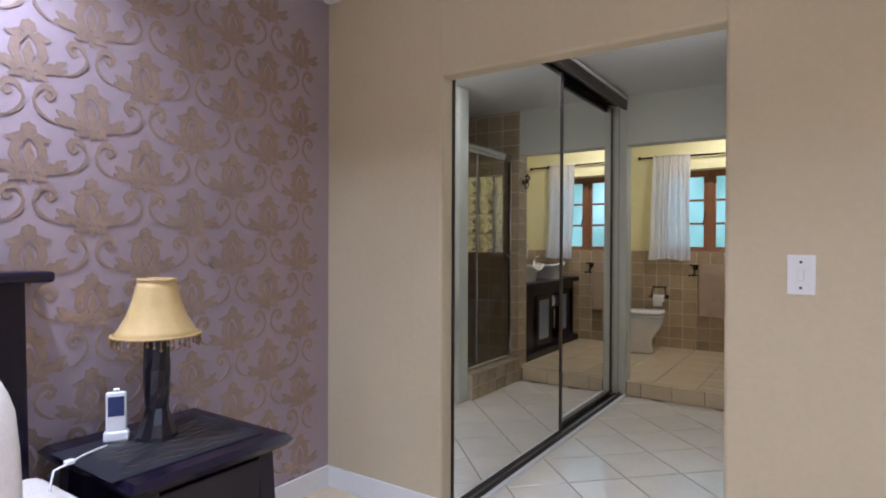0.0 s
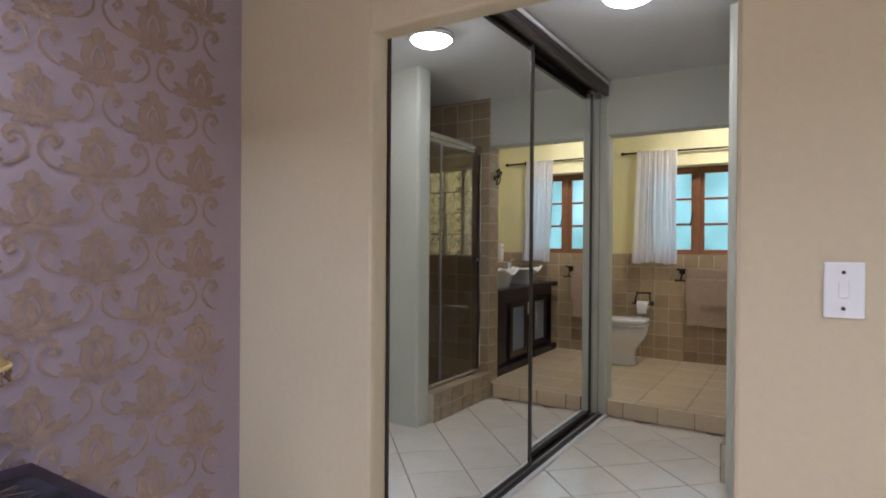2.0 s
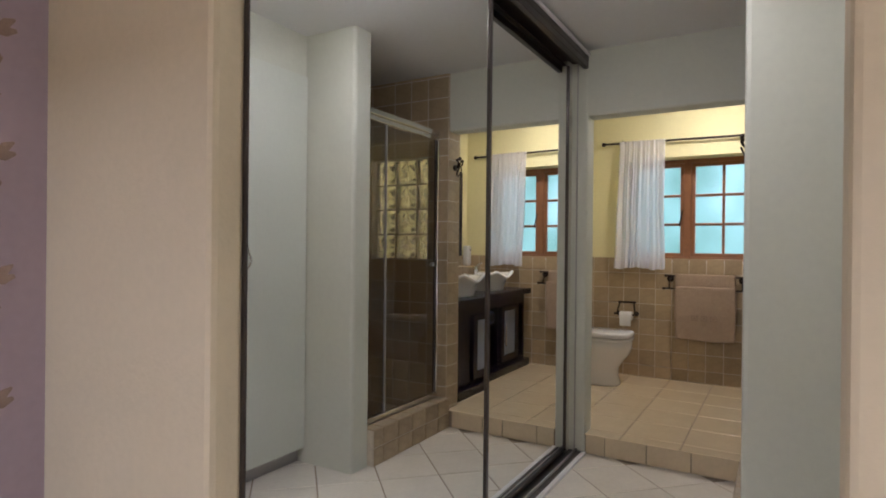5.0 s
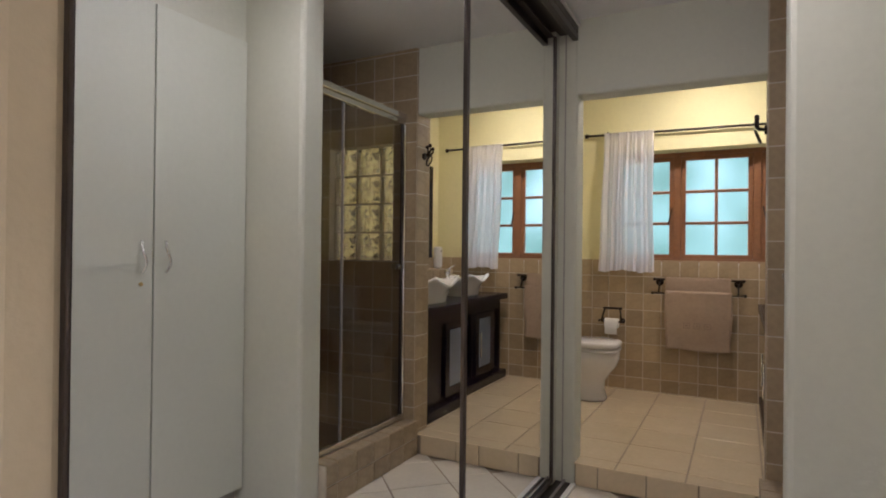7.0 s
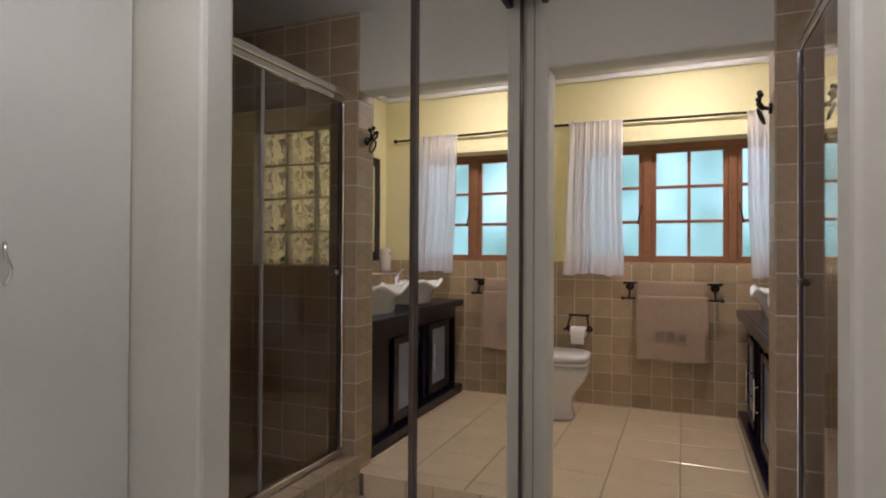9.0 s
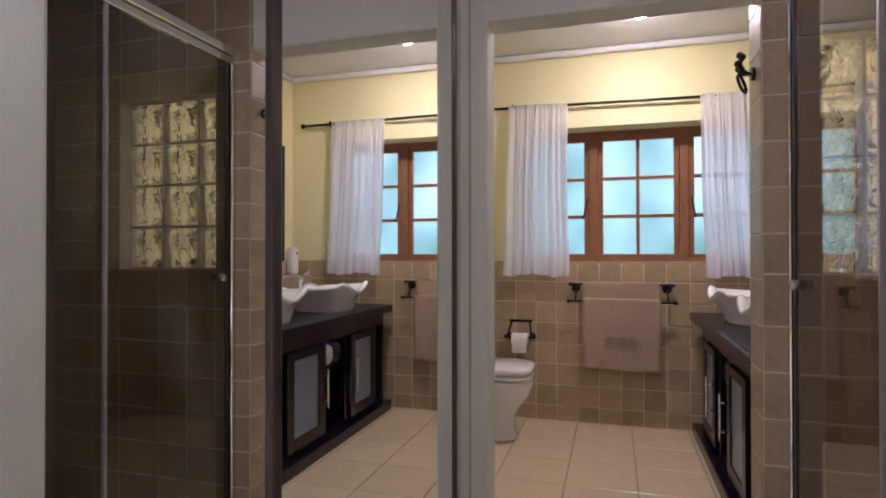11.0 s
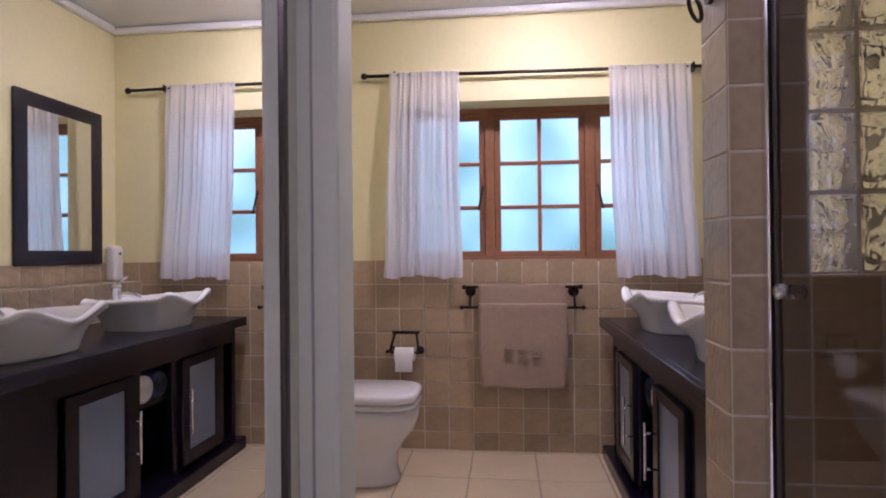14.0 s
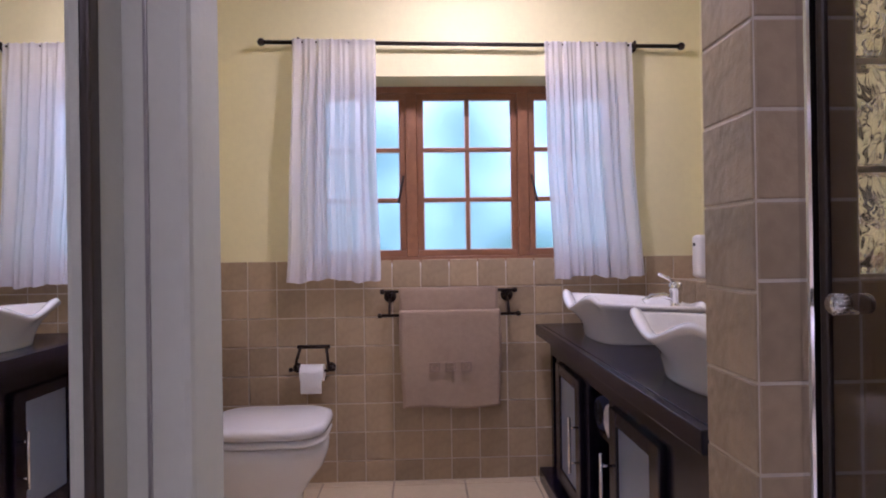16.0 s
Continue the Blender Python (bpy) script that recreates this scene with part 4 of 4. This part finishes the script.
# ---- ceiling lamps ----
def ceiling_lamp(x, y, top, opal, k=1.0):
    l = thing("ceiling_lamp", (x, y, top), "lit round opal glass ceiling lamp with a white rim", "ceiling lamp", "ceiling lamps")
    part("rim", lathe(bmesh.new(), (x, y, top - 0.03), [(0.130 * k, 0), (0.137 * k, 0.006), (0.137 * k, 0.024), (0.13 * k, 0.03)], 40), TRIM_WHITE, l, smooth=True)
    dome = part("dome", lathe(bmesh.new(), (x, y, top - 0.072), [(0.002, 0), (0.045 * k, 0.004), (0.08 * k, 0.014), (0.108 * k, 0.028), (0.124 * k, 0.045)], 40), opal, l, "glowing opal dome", smooth=True)


ceiling_lamp(-0.64, 3.375, CEIL_P, LAMP_DOME)
ceiling_lamp(-0.57, 6.10, CEIL_B, LAMP_DOME_WARM, 0.78)
# ring fittings for the inferred lamp and the three added ones
for dx, dy in ((-1.64, 0.50), (0.55, 0.35), (-1.42, -1.3), (0.55, -1.6)):
    l = thing("assumed_recessed_downlight", (dx, dy, CEIL), "small recessed ceiling downlight with a white ring, unseen and assumed", "downlight", "bedroom downlights")
    bm = bmesh.new()
    ring = [[bm.verts.new((dx + r * math.cos(2 * math.pi * i / 32), dy + r * math.sin(2 * math.pi * i / 32), CEIL + z)) for i in range(32)] for r, z in ((0.058, 0.0), (0.060, -0.010), (0.078, -0.006), (0.080, 0.0))]
    for p, q in zip(ring, ring[1:]):
        for i in range(32):
            bm.faces.new((p[i], p[(i + 1) % 32], q[(i + 1) % 32], q[i]))
    part("ring", bm, TRIM_WHITE, l, smooth=True)

# ---- light switch ----
sw = thing("light_switch", (0.167, DOOR_Y, 1.22), "white single rocker light switch on a cream wall", "light switch")
part("plate", cube(0.128, 0.206, DOOR_Y - 0.008, DOOR_Y, 1.158, 1.285, 0.003), PLASTIC, sw)
part("rocker", cube(0.156, 0.176, DOOR_Y - 0.013, DOOR_Y - 0.008, 1.203, 1.240, 0.003), PLASTIC, sw, "white rocker")
for z in (1.18, 1.262):
    part("screw", rod(bmesh.new(), (0.166, DOOR_Y - 0.010, z), (0.166, DOOR_Y - 0.007, z), 0.0045, 10), ALU_DARK, sw)

# ---- bedside ----
NX0, NX1, NY0, NY1, NZ = -1.905, -1.318, 0.81, 1.378, 0.650
stand = thing("nightstand", (-1.6, 1.11, FLOOR), "dark-stained wooden bedside table with splayed legs", "bedside table")
bm = bmesh.new()
lo = [bm.verts.new(c) for c in ((NX0 + 0.02, NY0 + 0.02, NZ - 0.045), (NX1 - 0.02, NY0 + 0.02, NZ - 0.045), (NX1 - 0.02, NY1 - 0.02, NZ - 0.045), (NX0 + 0.02, NY1 - 0.02, NZ - 0.045))]
mid = [bm.verts.new(c) for c in ((NX0, NY0, NZ - 0.02), (NX1, NY0, NZ - 0.02), (NX1, NY1, NZ - 0.02), (NX0, NY1, NZ - 0.02))]
top = [bm.verts.new(c) for c in ((NX0 + 0.02, NY0 + 0.02, NZ), (NX1 - 0.02, NY0 + 0.02, NZ), (NX1 - 0.02, NY1 - 0.02, NZ), (NX0 + 0.02, NY1 - 0.02, NZ))]
for p, q in ((lo, mid), (mid, top)):
    for i in range(4):
        bm.faces.new((p[i], p[(i + 1) % 4], q[(i + 1) % 4], q[i]))
bm.faces.new(lo)
bm.faces.new(top)
part("tabletop", bm, WOOD_DARK, stand)
part("drawer_box", cube(NX0 + 0.06, NX1 - 0.07, NY0 + 0.07, NY1 - 0.07, 0.36, NZ - 0.046, 0.004), WOOD_DARK, stand)
dr = part("drawer", cube(NX1 - 0.069, NX1 - 0.052, NY0 + 0.10, NY1 - 0.10, 0.385, NZ - 0.07, 0.005), WOOD_DARK, stand)
part("drawer_knob", ball(bmesh.new(), (NX1 - 0.04, (NY0 + NY1) / 2, 0.48), 0.016), BRONZE, dr)
for lx, sx in ((NX0 + 0.08, -1), (NX1 - 0.085, 1)):
    for ly, sy in ((NY0 + 0.08, -1), (NY1 - 0.08, 1)):
        bm = bmesh.new()
        rings = []
        for z, g, o in ((FLOOR, 0.032, 0.045), (0.3, 0.030, 0.012), (NZ - 0.046, 0.030, 0.0)):
            rings.append([bm.verts.new((lx + sx * o + a * g, ly + sy * o + c * g, z)) for a, c in ((-1, -1), (1, -1), (1, 1), (-1, 1))])
        for p, q in zip(rings, rings[1:]):
            for i in range(4):
                bm.faces.new((p[i], p[(i + 1) % 4], q[(i + 1) % 4], q[i]))
        bm.faces.new(rings[0])
        bm.faces.new(rings[-1])
        part("leg", bm, WOOD_DARK, stand)

mat_t = thing("table_mat", (-1.6, 1.1, NZ), "black cloth table mat with wavy silver threads", "table mat")
part("cloth", cube(-1.80, -1.42, 0.86, 1.37, NZ, NZ + 0.004, 0.0015), MAT_BLACK, mat_t)
rnd = random.Random(5)
bm = bmesh.new()
for k in range(16):
    x = -1.72 + 0.018 * k
    y0, y1 = 0.90 + rnd.uniform(0, 0.04), 1.30 + rnd.uniform(-0.03, 0.03)
    ph = rnd.uniform(0, 6)
    sweep(bm, [(x + 0.012 * math.sin(y * 38 + ph), y, NZ + 0.006) for y in [y0 + (y1 - y0) * i / 26 for i in range(27)]], 0.0016, 5)
part("silver_thread", bm, SILVER, mat_t, "wavy silver threads")

lamp = thing("bedside_lamp", (-1.655, 1.072, NZ + 0.004), "bedside lamp with dark carved wood base and gold bell shade", "table lamp")
LX, LY, LZ = -1.655, 1.072, NZ + 0.0085
bm = bmesh.new()
rings = []
for z, g, tw in ((0, 0.074, 0), (0.012, 0.072, 0), (0.05, 0.055, 0.05), (0.10, 0.040, 0.15), (0.17, 0.045, 0.3), (0.23, 0.047, 0.4), (0.28, 0.045, 0.5), (0.37, 0.043, 0.6)):
    rings.append([bm.verts.new((LX + g * 0.92 * math.cos(a + tw), LY + g * 0.92 * math.sin(a + tw), LZ + z)) for a in [math.pi / 4 + math.pi / 2 * i / 3 for i in range(12)]])
for p, q in zip(rings, rings[1:]):
    for i in range(12):
        bm.faces.new((p[i], p[(i + 1) % 12], q[(i + 1) % 12], q[i]))
bm.faces.new(rings[0])
bm.faces.new(rings[-1])
part("lamp_base", bm, WOOD_DARK, lamp)
part("lamp_stem", rod(bmesh.new(), (LX, LY, LZ + 0.37), (LX, LY, LZ + 0.535), 0.007), BRONZE, lamp)
SZ = LZ + 0.348
prof = [(0.138, 0), (0.123, 0.018), (0.098, 0.060), (0.080, 0.108), (0.066, 0.160), (0.058, 0.186)]
bm = bmesh.new()
seg = 48
rows = []
for r, h in prof:
    rows.append([bm.verts.new((LX + r * (1 - 0.035 * abs(math.sin(4 * 2 * math.pi * i / seg)) * (h < 0.18)) * math.cos(2 * math.pi * i / seg), LY + r * (1 - 0.035 * abs(math.sin(4 * 2 * math.pi * i / seg)) * (h < 0.18)) * math.sin(2 * math.pi * i / seg), SZ + h)) for i in range(seg)])
fs = []
for p, q in zip(rows, rows[1:]):
    for i in range(seg):
        fs.append(bm.faces.new((p[i], p[(i + 1) % seg], q[(i + 1) % seg], q[i])))
bmesh.ops.recalc_face_normals(bm, faces=fs)
bmesh.ops.solidify(bm, geom=fs, thickness=0.003)
shade = part("shade", bm, SHADE, lamp, "gold silk bell shade", smooth=True)
for z, r in ((0.0, 0.137), (0.185, 0.059)):
    part("shade_trim", sweep(bmesh.new(), [(LX + r * math.cos(2 * math.pi * i / 40), LY + r * math.sin(2 * math.pi * i / 40), SZ + z) for i in range(41)], 0.0045, 6), SHADE, shade)
bm = bmesh.new()
for i in range(44):
    a = 2 * math.pi * i / 44
    x, y = LX + 0.136 * math.cos(a), LY + 0.136 * math.sin(a)
    h = 0.016 + 0.008 * (i % 3)
    rod(bm, (x, y, SZ - 0.002), (x, y, SZ - h), 0.0022, 5)
    ball(bm, (x, y, SZ - h - 0.004), 0.0055, 6)
part("bead_fringe", bm, material("amber_beads", (0.20, 0.12, 0.05), 0.25, vary=0.3), shade, "hanging amber bead fringe")

clock = thing("music_player_dock", (-1.66, 1.01, NZ + 0.004), "white upright player dock with a small dark screen", "player dock")
CM = Matrix.Translation((-1.66, 1.01, NZ + 0.0045)) @ Matrix.Rotation(radians(-32), 4, "Z")
part("dock_body", cube(-0.018, 0.018, -0.038, 0.038, 0.0, 0.035, 0.008, CM, 3), PLASTIC, clock)
pl = part("player", cube(-0.006, 0.012, -0.031, 0.031, 0.030, 0.165, 0.007, CM, 3), PLASTIC, clock)
part("screen", cube(0.0121, 0.0135, -0.024, 0.024, 0.085, 0.150, 0, CM), SCREEN, pl, "dark blue lit screen")
part("player_top", cube(-0.004, 0.008, -0.010, 0.010, 0.163, 0.176, 0.003, CM), PLASTIC, clock)
cab = thing("charging_cable", (-1.68, 0.87, NZ + 0.004), "white charging cable trailing over the table edge", "cable")
part("wire", sweep(bmesh.new(), [(-1.65, 0.975, NZ + 0.008), (-1.62, 0.90, NZ + 0.010), (-1.60, 0.86, NZ + 0.007), (-1.58, 0.83, NZ + 0.008), (-1.57, 0.79, NZ + 0.004), (-1.565, 0.775, NZ - 0.06), (-1.57, 0.77, NZ - 0.18), (-1.57, 0.77, 0.12)], 0.0035, 8), PLASTIC, cab, smooth=True)
part("plug", cube(-1.598, -1.575, 0.825, 0.852, NZ + 0.0045, NZ + 0.018, 0.004), PLASTIC, cab)

for o, dx, dy in ((mat_t, 0.02, -0.06), (clock, -0.07, -0.034), (cab, -0.05, -0.045)):
    settle(Matrix.Translation((dx, dy, 0)), o)

# bed: headboard post, bedding and pillow
bed = thing("bed", (-1.2, -0.1, FLOOR), "dark wooden bed with a capped headboard and cream bedding", "bed")
part("headboard_panel", cube(PAPER_X + 0.03, PAPER_X + 0.075, -0.95, 0.75, 0.35, 1.14, 0.006), WOOD_DARK, bed)
for py in (0.785, -1.03):
    bm = bmesh.new()
    rings = []
    for z, g in ((FLOOR, 0.062), (0.5, 0.056), (1.19, 0.046)):
        rings.append([bm.verts.new((PAPER_X + 0.065 + a * g * 0.7, py + c * g, z)) for a, c in ((-1, -1), (1, -1), (1, 1), (-1, 1))])
    for p, q in zip(rings, rings[1:]):
        for i in range(4):
            bm.faces.new((p[i], p[(i + 1) % 4], q[(i + 1) % 4], q[i]))
    bm.faces.new(rings[0])
    bm.faces.new(rings[-1])
    part("post", bm, WOOD_DARK, bed)
part("headboard_cap", cube(PAPER_X + 0.005, PAPER_X + 0.14, -1.12, 0.902, 1.19, 1.225, 0.012, seg=3), WOOD_DARK, bed, "broad dark wooden cap rail")
part("mattress", cube(PAPER_X + 0.12, -0.12, -1.0, 0.868, 0.22, 0.60, 0.05, seg=4), LINEN, bed, "cream covered mattress", smooth=True)
part("bed_base", cube(PAPER_X + 0.12, -0.14, -0.98, 0.74, FLOOR + 0.06, 0.22, 0.01), WOOD_DARK, bed)
for cy in (0.30, -0.56):
    pw = thing("pillow", (-1.40, cy, 0.565), "cream ribbed pillow propped against the headboard", "pillow", "pillows on the bed")
    bm = bmesh.new()
    bmesh.ops.create_uvsphere(bm, u_segments=32, v_segments=20, radius=1.0)
    for v in bm.verts:
        x, y, z = v.co
        f = lambda q: math.copysign(abs(q) ** 0.55, q)
        v.co = Vector((-1.40 + 0.11 * x - 0.13 * z, cy + 0.36 * f(y), 0.815 + 0.255 * f(z) + 0.004 * math.sin(60 * z)))
    part("cushion", bm, LINEN, pw, smooth=True)
    settle(Matrix.Translation((0, -0.08, 0)), pw)
settle(Matrix.Translation((0, -0.08, 0)), bed)


# ---- damask print on the wallpaper ----
def damask():
    """One bronze motif: a bud in a frame, two side leaves, a three-lobed head and scrolls below."""
    bm = bmesh.new()

    def blade(pts, w):
        pv = [Vector((0, y, z)) for y, z in pts]
        L, R = [], []
        n = len(pv)
        for i, p in enumerate(pv):
            d = (pv[min(i + 1, n - 1)] - pv[max(i - 1, 0)]).normalized()
            q = Vector((0, -d.z, d.y))
            k = 1.45 * w * math.sin(math.pi * (0.12 + 0.80 * i / (n - 1)))
            L.append(bm.verts.new(p + q * k))
            R.append(bm.verts.new(p - q * k))
        for i in range(n - 1):
            bm.faces.new((L[i], L[i + 1], R[i + 1], R[i]))
    for s in (-1, 1):
        blade([(0, -0.064), (s * 0.026, -0.040), (s * 0.042, -0.008), (s * 0.036, 0.022), (s * 0.018, 0.044), (0, 0.054)], 0.0105)
        blade([(s * 0.010, 0.044), (s * 0.028, 0.056), (s * 0.046, 0.046), (s * 0.066, 0.048)], 0.0085)
        blade([(s * 0.004, 0.050), (s * 0.014, 0.070), (s * 0.010, 0.088), (0, 0.098)], 0.008)
        blade([(s * 0.012, -0.050), (s * 0.038, -0.058), (s * 0.066, -0.044), (s * 0.092, -0.050), (s * 0.116, -0.042)], 0.0125)
        blade([(s * 0.070, -0.042), (s * 0.092, -0.026), (s * 0.112, -0.012)], 0.0085)
        blade([(s * 0.004, -0.066), (s * 0.022, -0.080), (s * 0.042, -0.078), (s * 0.056, -0.088)], 0.0085)
        blade([(s * 0.070, -0.146), (s * 0.076, -0.126), (s * 0.064, -0.110), (s * 0.042, -0.108), (s * 0.026, -0.122), (s * 0.018, -0.146)], 0.0075)
        blade([(s * 0.074, -0.140), (s * 0.060, -0.148), (s * 0.052, -0.138), (s * 0.058, -0.126)], 0.0065)
        blade([(s * 0.020, -0.130), (s * 0.014, -0.156), (s * 0.020, -0.180), (s * 0.036, -0.200), (s * 0.058, -0.216), (s * 0.080, -0.222)], 0.0040)
    blade([(0, -0.048), (0, -0.010), (0, 0.030)], 0.012)
    blade([(0, 0.052), (0, 0.074), (0, 0.102)], 0.008)
    blade([(0, -0.060), (0, -0.082), (0, -0.102)], 0.008)
    me = bpy.data.meshes.new("damask_motif")
    fs = bm.faces[:]
    for f in fs:
        f.normal_update()
        if f.normal.x < 0:
            f.normal_flip()
    bmesh.ops.solidify(bm, geom=fs, thickness=-0.0024)
    bm.to_mesh(me)
    bm.free()
    me.materials.append(PAPER_GOLD)
    return me


wallpaper = bpy.data.objects["wall_wallpaper"]
motif = damask()
for c in range(-8, 7):
    for r in range(-1, 9):
        y, z = 0.99 + 0.193 * c, 0.105 + 0.334 * r + (0.167 if c % 2 else 0.0)
        if y + 0.1 > DOOR_Y or z + 0.09 > CEIL - 0.05 or z < 0.16:
            continue
        ob = new("damask_motif", motif)
        ob.location = (PAPER_X + 0.0006, y, z)
        ob.parent = wallpaper

# ---- tiles, pieces of the setting ----
TILES = {}


def tile_mesh(w, h, t, mat, bevel):
    """A tile lying in its own x and y, its face up along z."""
    key = (round(w, 3), round(h, 3), t, mat.name)
    if key not in TILES:
        me = bpy.data.meshes.new("tile")
        b = min(bevel, w * 0.3, h * 0.3)
        vs = [(sx * (w / 2 - i), sy * (h / 2 - i), z) for i, z in ((0, 0), (0, t - b * 0.6), (b, t)) for sx, sy in ((-1, -1), (1, -1), (1, 1), (-1, 1))]
        fc = [(k * 4 + i, k * 4 + (i + 1) % 4, k * 4 + 4 + (i + 1) % 4, k * 4 + 4 + i) for k in (0, 1) for i in range(4)] + [(8, 9, 10, 11)]
        me.from_pydata(vs, [], fc)
        me.materials.append(mat)
        TILES[key] = me
    return TILES[key]


def lay(parent, origin, ux, uy, spans_u, spans_v, mat, joint=0.006, t=0.006, bevel=0.0025, wobble=0.0012, skip=None):
    """Tiles on a plane: origin, two directions, and the cut lines along each."""
    ux, uy = Vector(ux), Vector(uy)
    n = ux.cross(uy)
    rot = Matrix((ux, uy, n)).transposed().to_4x4()
    rnd = random.Random(11)
    for a, b in zip(spans_u, spans_u[1:]):
        for c, d in zip(spans_v, spans_v[1:]):
            if b - a < 0.02 or d - c < 0.012 or (skip and skip((a + b) / 2, (c + d) / 2)):
                continue
            me = tile_mesh(b - a - joint, d - c - joint, t, mat, bevel)
            ob = new("tile", me)
            ob.matrix_world = Matrix.Translation(Vector(origin) + ux * (a + b) / 2 + uy * (c + d) / 2 + n * rnd.uniform(-wobble, wobble * 0.3)) @ rot
            m = ob.matrix_world.copy()
            ob.parent = parent
            ob.matrix_basis = m


def cuts(a, b, phase, step):
    out = [a]
    k = math.ceil((a - phase) / step + 1e-6)
    while phase + k * step < b - 1e-6:
        out.append(phase + k * step)
        k += 1
    return out + [b]


TS = 0.1395
DADO = 1.252
ROWS_Z = cuts(BATH, DADO, DADO, TS)
COLS_X = cuts(LEFT_X, RIGHT_X, -0.950, TS)
tiled_far = structure("wall_tiling_window", cube(LEFT_X, RIGHT_X, FAR_Y - 0.005, FAR_Y - 0.0005, BATH, DADO - 0.018), GROUT, "tan tiled dado under the window")
lay(tiled_far, (0, FAR_Y - 0.003, 0), (1, 0, 0), (0, 0, 1), COLS_X, ROWS_Z, TILE_WALL, skip=lambda u, v: v > 1.23 and WIN[0] < u < WIN[1])
tiled_west = structure("wall_tiling_west", cube(LEFT_X + 0.0005, LEFT_X + 0.005, STEP_Y + 0.145, FAR_Y - 0.01, BATH, DADO - 0.004), GROUT, "tan tiled dado behind the toilet")
lay(tiled_west, (LEFT_X + 0.003, 0, 0), (0, 1, 0), (0, 0, 1), cuts(STEP_Y + 0.15, FAR_Y - 0.014, FAR_Y, TS), ROWS_Z, TILE_WALL)
ledge = bpy.data.objects["ledge_wall"]
lay(ledge, (0, 0, LEDGE_Z - 0.008), (1, 0, 0), (0, 1, 0), [LEDGE_X, RIGHT_X], cuts(TW_Y1, FAR_Y - 0.012, FAR_Y, TS), TILE_EDGE)
lay(ledge, (LEDGE_X + 0.008, 0, 0), (0, -1, 0), (0, 0, 1), [-v for v in reversed(cuts(TW_Y1, FAR_Y - 0.012, FAR_Y, TS))], cuts(VZ + 0.003, LEDGE_Z, LEDGE_Z, TS), TILE_EDGE)
tiled_east = structure("wall_tiling_east", cube(RIGHT_X - 0.005, RIGHT_X - 0.0005, TW_Y1, FAR_Y - 0.012, LEDGE_Z, DADO - 0.009), GROUT, "tan tile band above the ledge")
lay(tiled_east, (RIGHT_X - 0.003, 0, 0), (0, -1, 0), (0, 0, 1), [-v for v in reversed(cuts(TW_Y1, FAR_Y - 0.012, FAR_Y, TS))], [LEDGE_Z, DADO], TILE_EDGE)

# end and faces of the tiled shower wall
TP = 0.147
PIL_ROWS = cuts(BATH, WALL_TOP, 1.217, TP)
lay(wall_shower, (TW_X + 0.004, 0, 0), (0, -1, 0), (0, 0, 1), [-TW_Y1, -TW_Y0], PIL_ROWS, TILE_EDGE, joint=0.005, bevel=0.0025, wobble=0.0006)
FR = [TW_X, OPEN_X, OPEN_X + TP, OPEN_X + 2 * TP, BLK_X1, BLK_X1 + TP, 0.788]
SHOWER_ROWS = sorted(cuts(0.14, BLK_Z0, 1.217, TP)[:-2] + [BLK_Z0, BLK_Z1] + cuts(BLK_Z1, WALL_TOP, 1.217, TP)[1:] + [1.217 + TP * k for k in (1, 2, 3, 4)])
lay(wall_shower, (0, TW_Y0 + 0.004, 0), (1, 0, 0), (0, 0, 1), FR, SHOWER_ROWS, TILE_WALL, skip=lambda u, v: OPEN_X < u < BLK_X1 and BLK_Z0 < v < BLK_Z1)
structure("wall_tiling_pier", cube(SH_X + 0.03, 0.788, PIL_Y1 - 0.001, PIL_Y1 + 0.006, 0.14, WALL_TOP), TILE_WALL, "tan tiled shower wall on the pier")

# shower kerb
KX, KZ = -0.290, 0.262
kerb = structure("shower_kerb", cube(KX + 0.008, SH_X + 0.05, PIL_Y1, TW_Y0, FLOOR, KZ - 0.008), GROUT, "tan tiled shower kerb")
KY = cuts(PIL_Y1, STEP_Y, STEP_Y, 0.157)
lay(kerb, (KX + 0.004, 0, 0), (0, -1, 0), (0, 0, 1), [-v for v in reversed(KY)], [FLOOR, 0.155, KZ], TILE_EDGE, bevel=0.003)
lay(kerb, (0, 0, KZ - 0.006), (1, 0, 0), (0, 1, 0), [KX, SH_X - 0.02, SH_X + 0.05], cuts(PIL_Y1, TW_Y0, STEP_Y, 0.157), TILE_EDGE, bevel=0.003)

# step riser and floors
riser = bpy.data.objects["floor_bathroom_base"]
FT = 0.343
lay(riser, (0, STEP_Y + 0.012, 0), (1, 0, 0), (0, 0, 1), cuts(NIB_R + 0.004, KX + 0.002, -1.04, 0.245), [FLOOR, BATH], TILE_FLOOR, t=0.010)
lay(riser, (0, 0, BATH - 0.006), (1, 0, 0), (0, 1, 0), cuts(LEFT_X, RIGHT_X, -0.954, FT), cuts(STEP_Y, FAR_Y, FAR_Y - 0.06, FT), TILE_FLOOR, joint=0.007, t=0.006, wobble=0.0)
passage = bpy.data.objects["floor_passage_base"]
PT = 0.335
d45 = math.sqrt(0.5)
o = Vector((-0.90, 4.55, FLOOR - 0.006))
me_p = tile_mesh(PT - 0.007, PT - 0.007, 0.006, TILE_FLOOR_LIT, 0.003)
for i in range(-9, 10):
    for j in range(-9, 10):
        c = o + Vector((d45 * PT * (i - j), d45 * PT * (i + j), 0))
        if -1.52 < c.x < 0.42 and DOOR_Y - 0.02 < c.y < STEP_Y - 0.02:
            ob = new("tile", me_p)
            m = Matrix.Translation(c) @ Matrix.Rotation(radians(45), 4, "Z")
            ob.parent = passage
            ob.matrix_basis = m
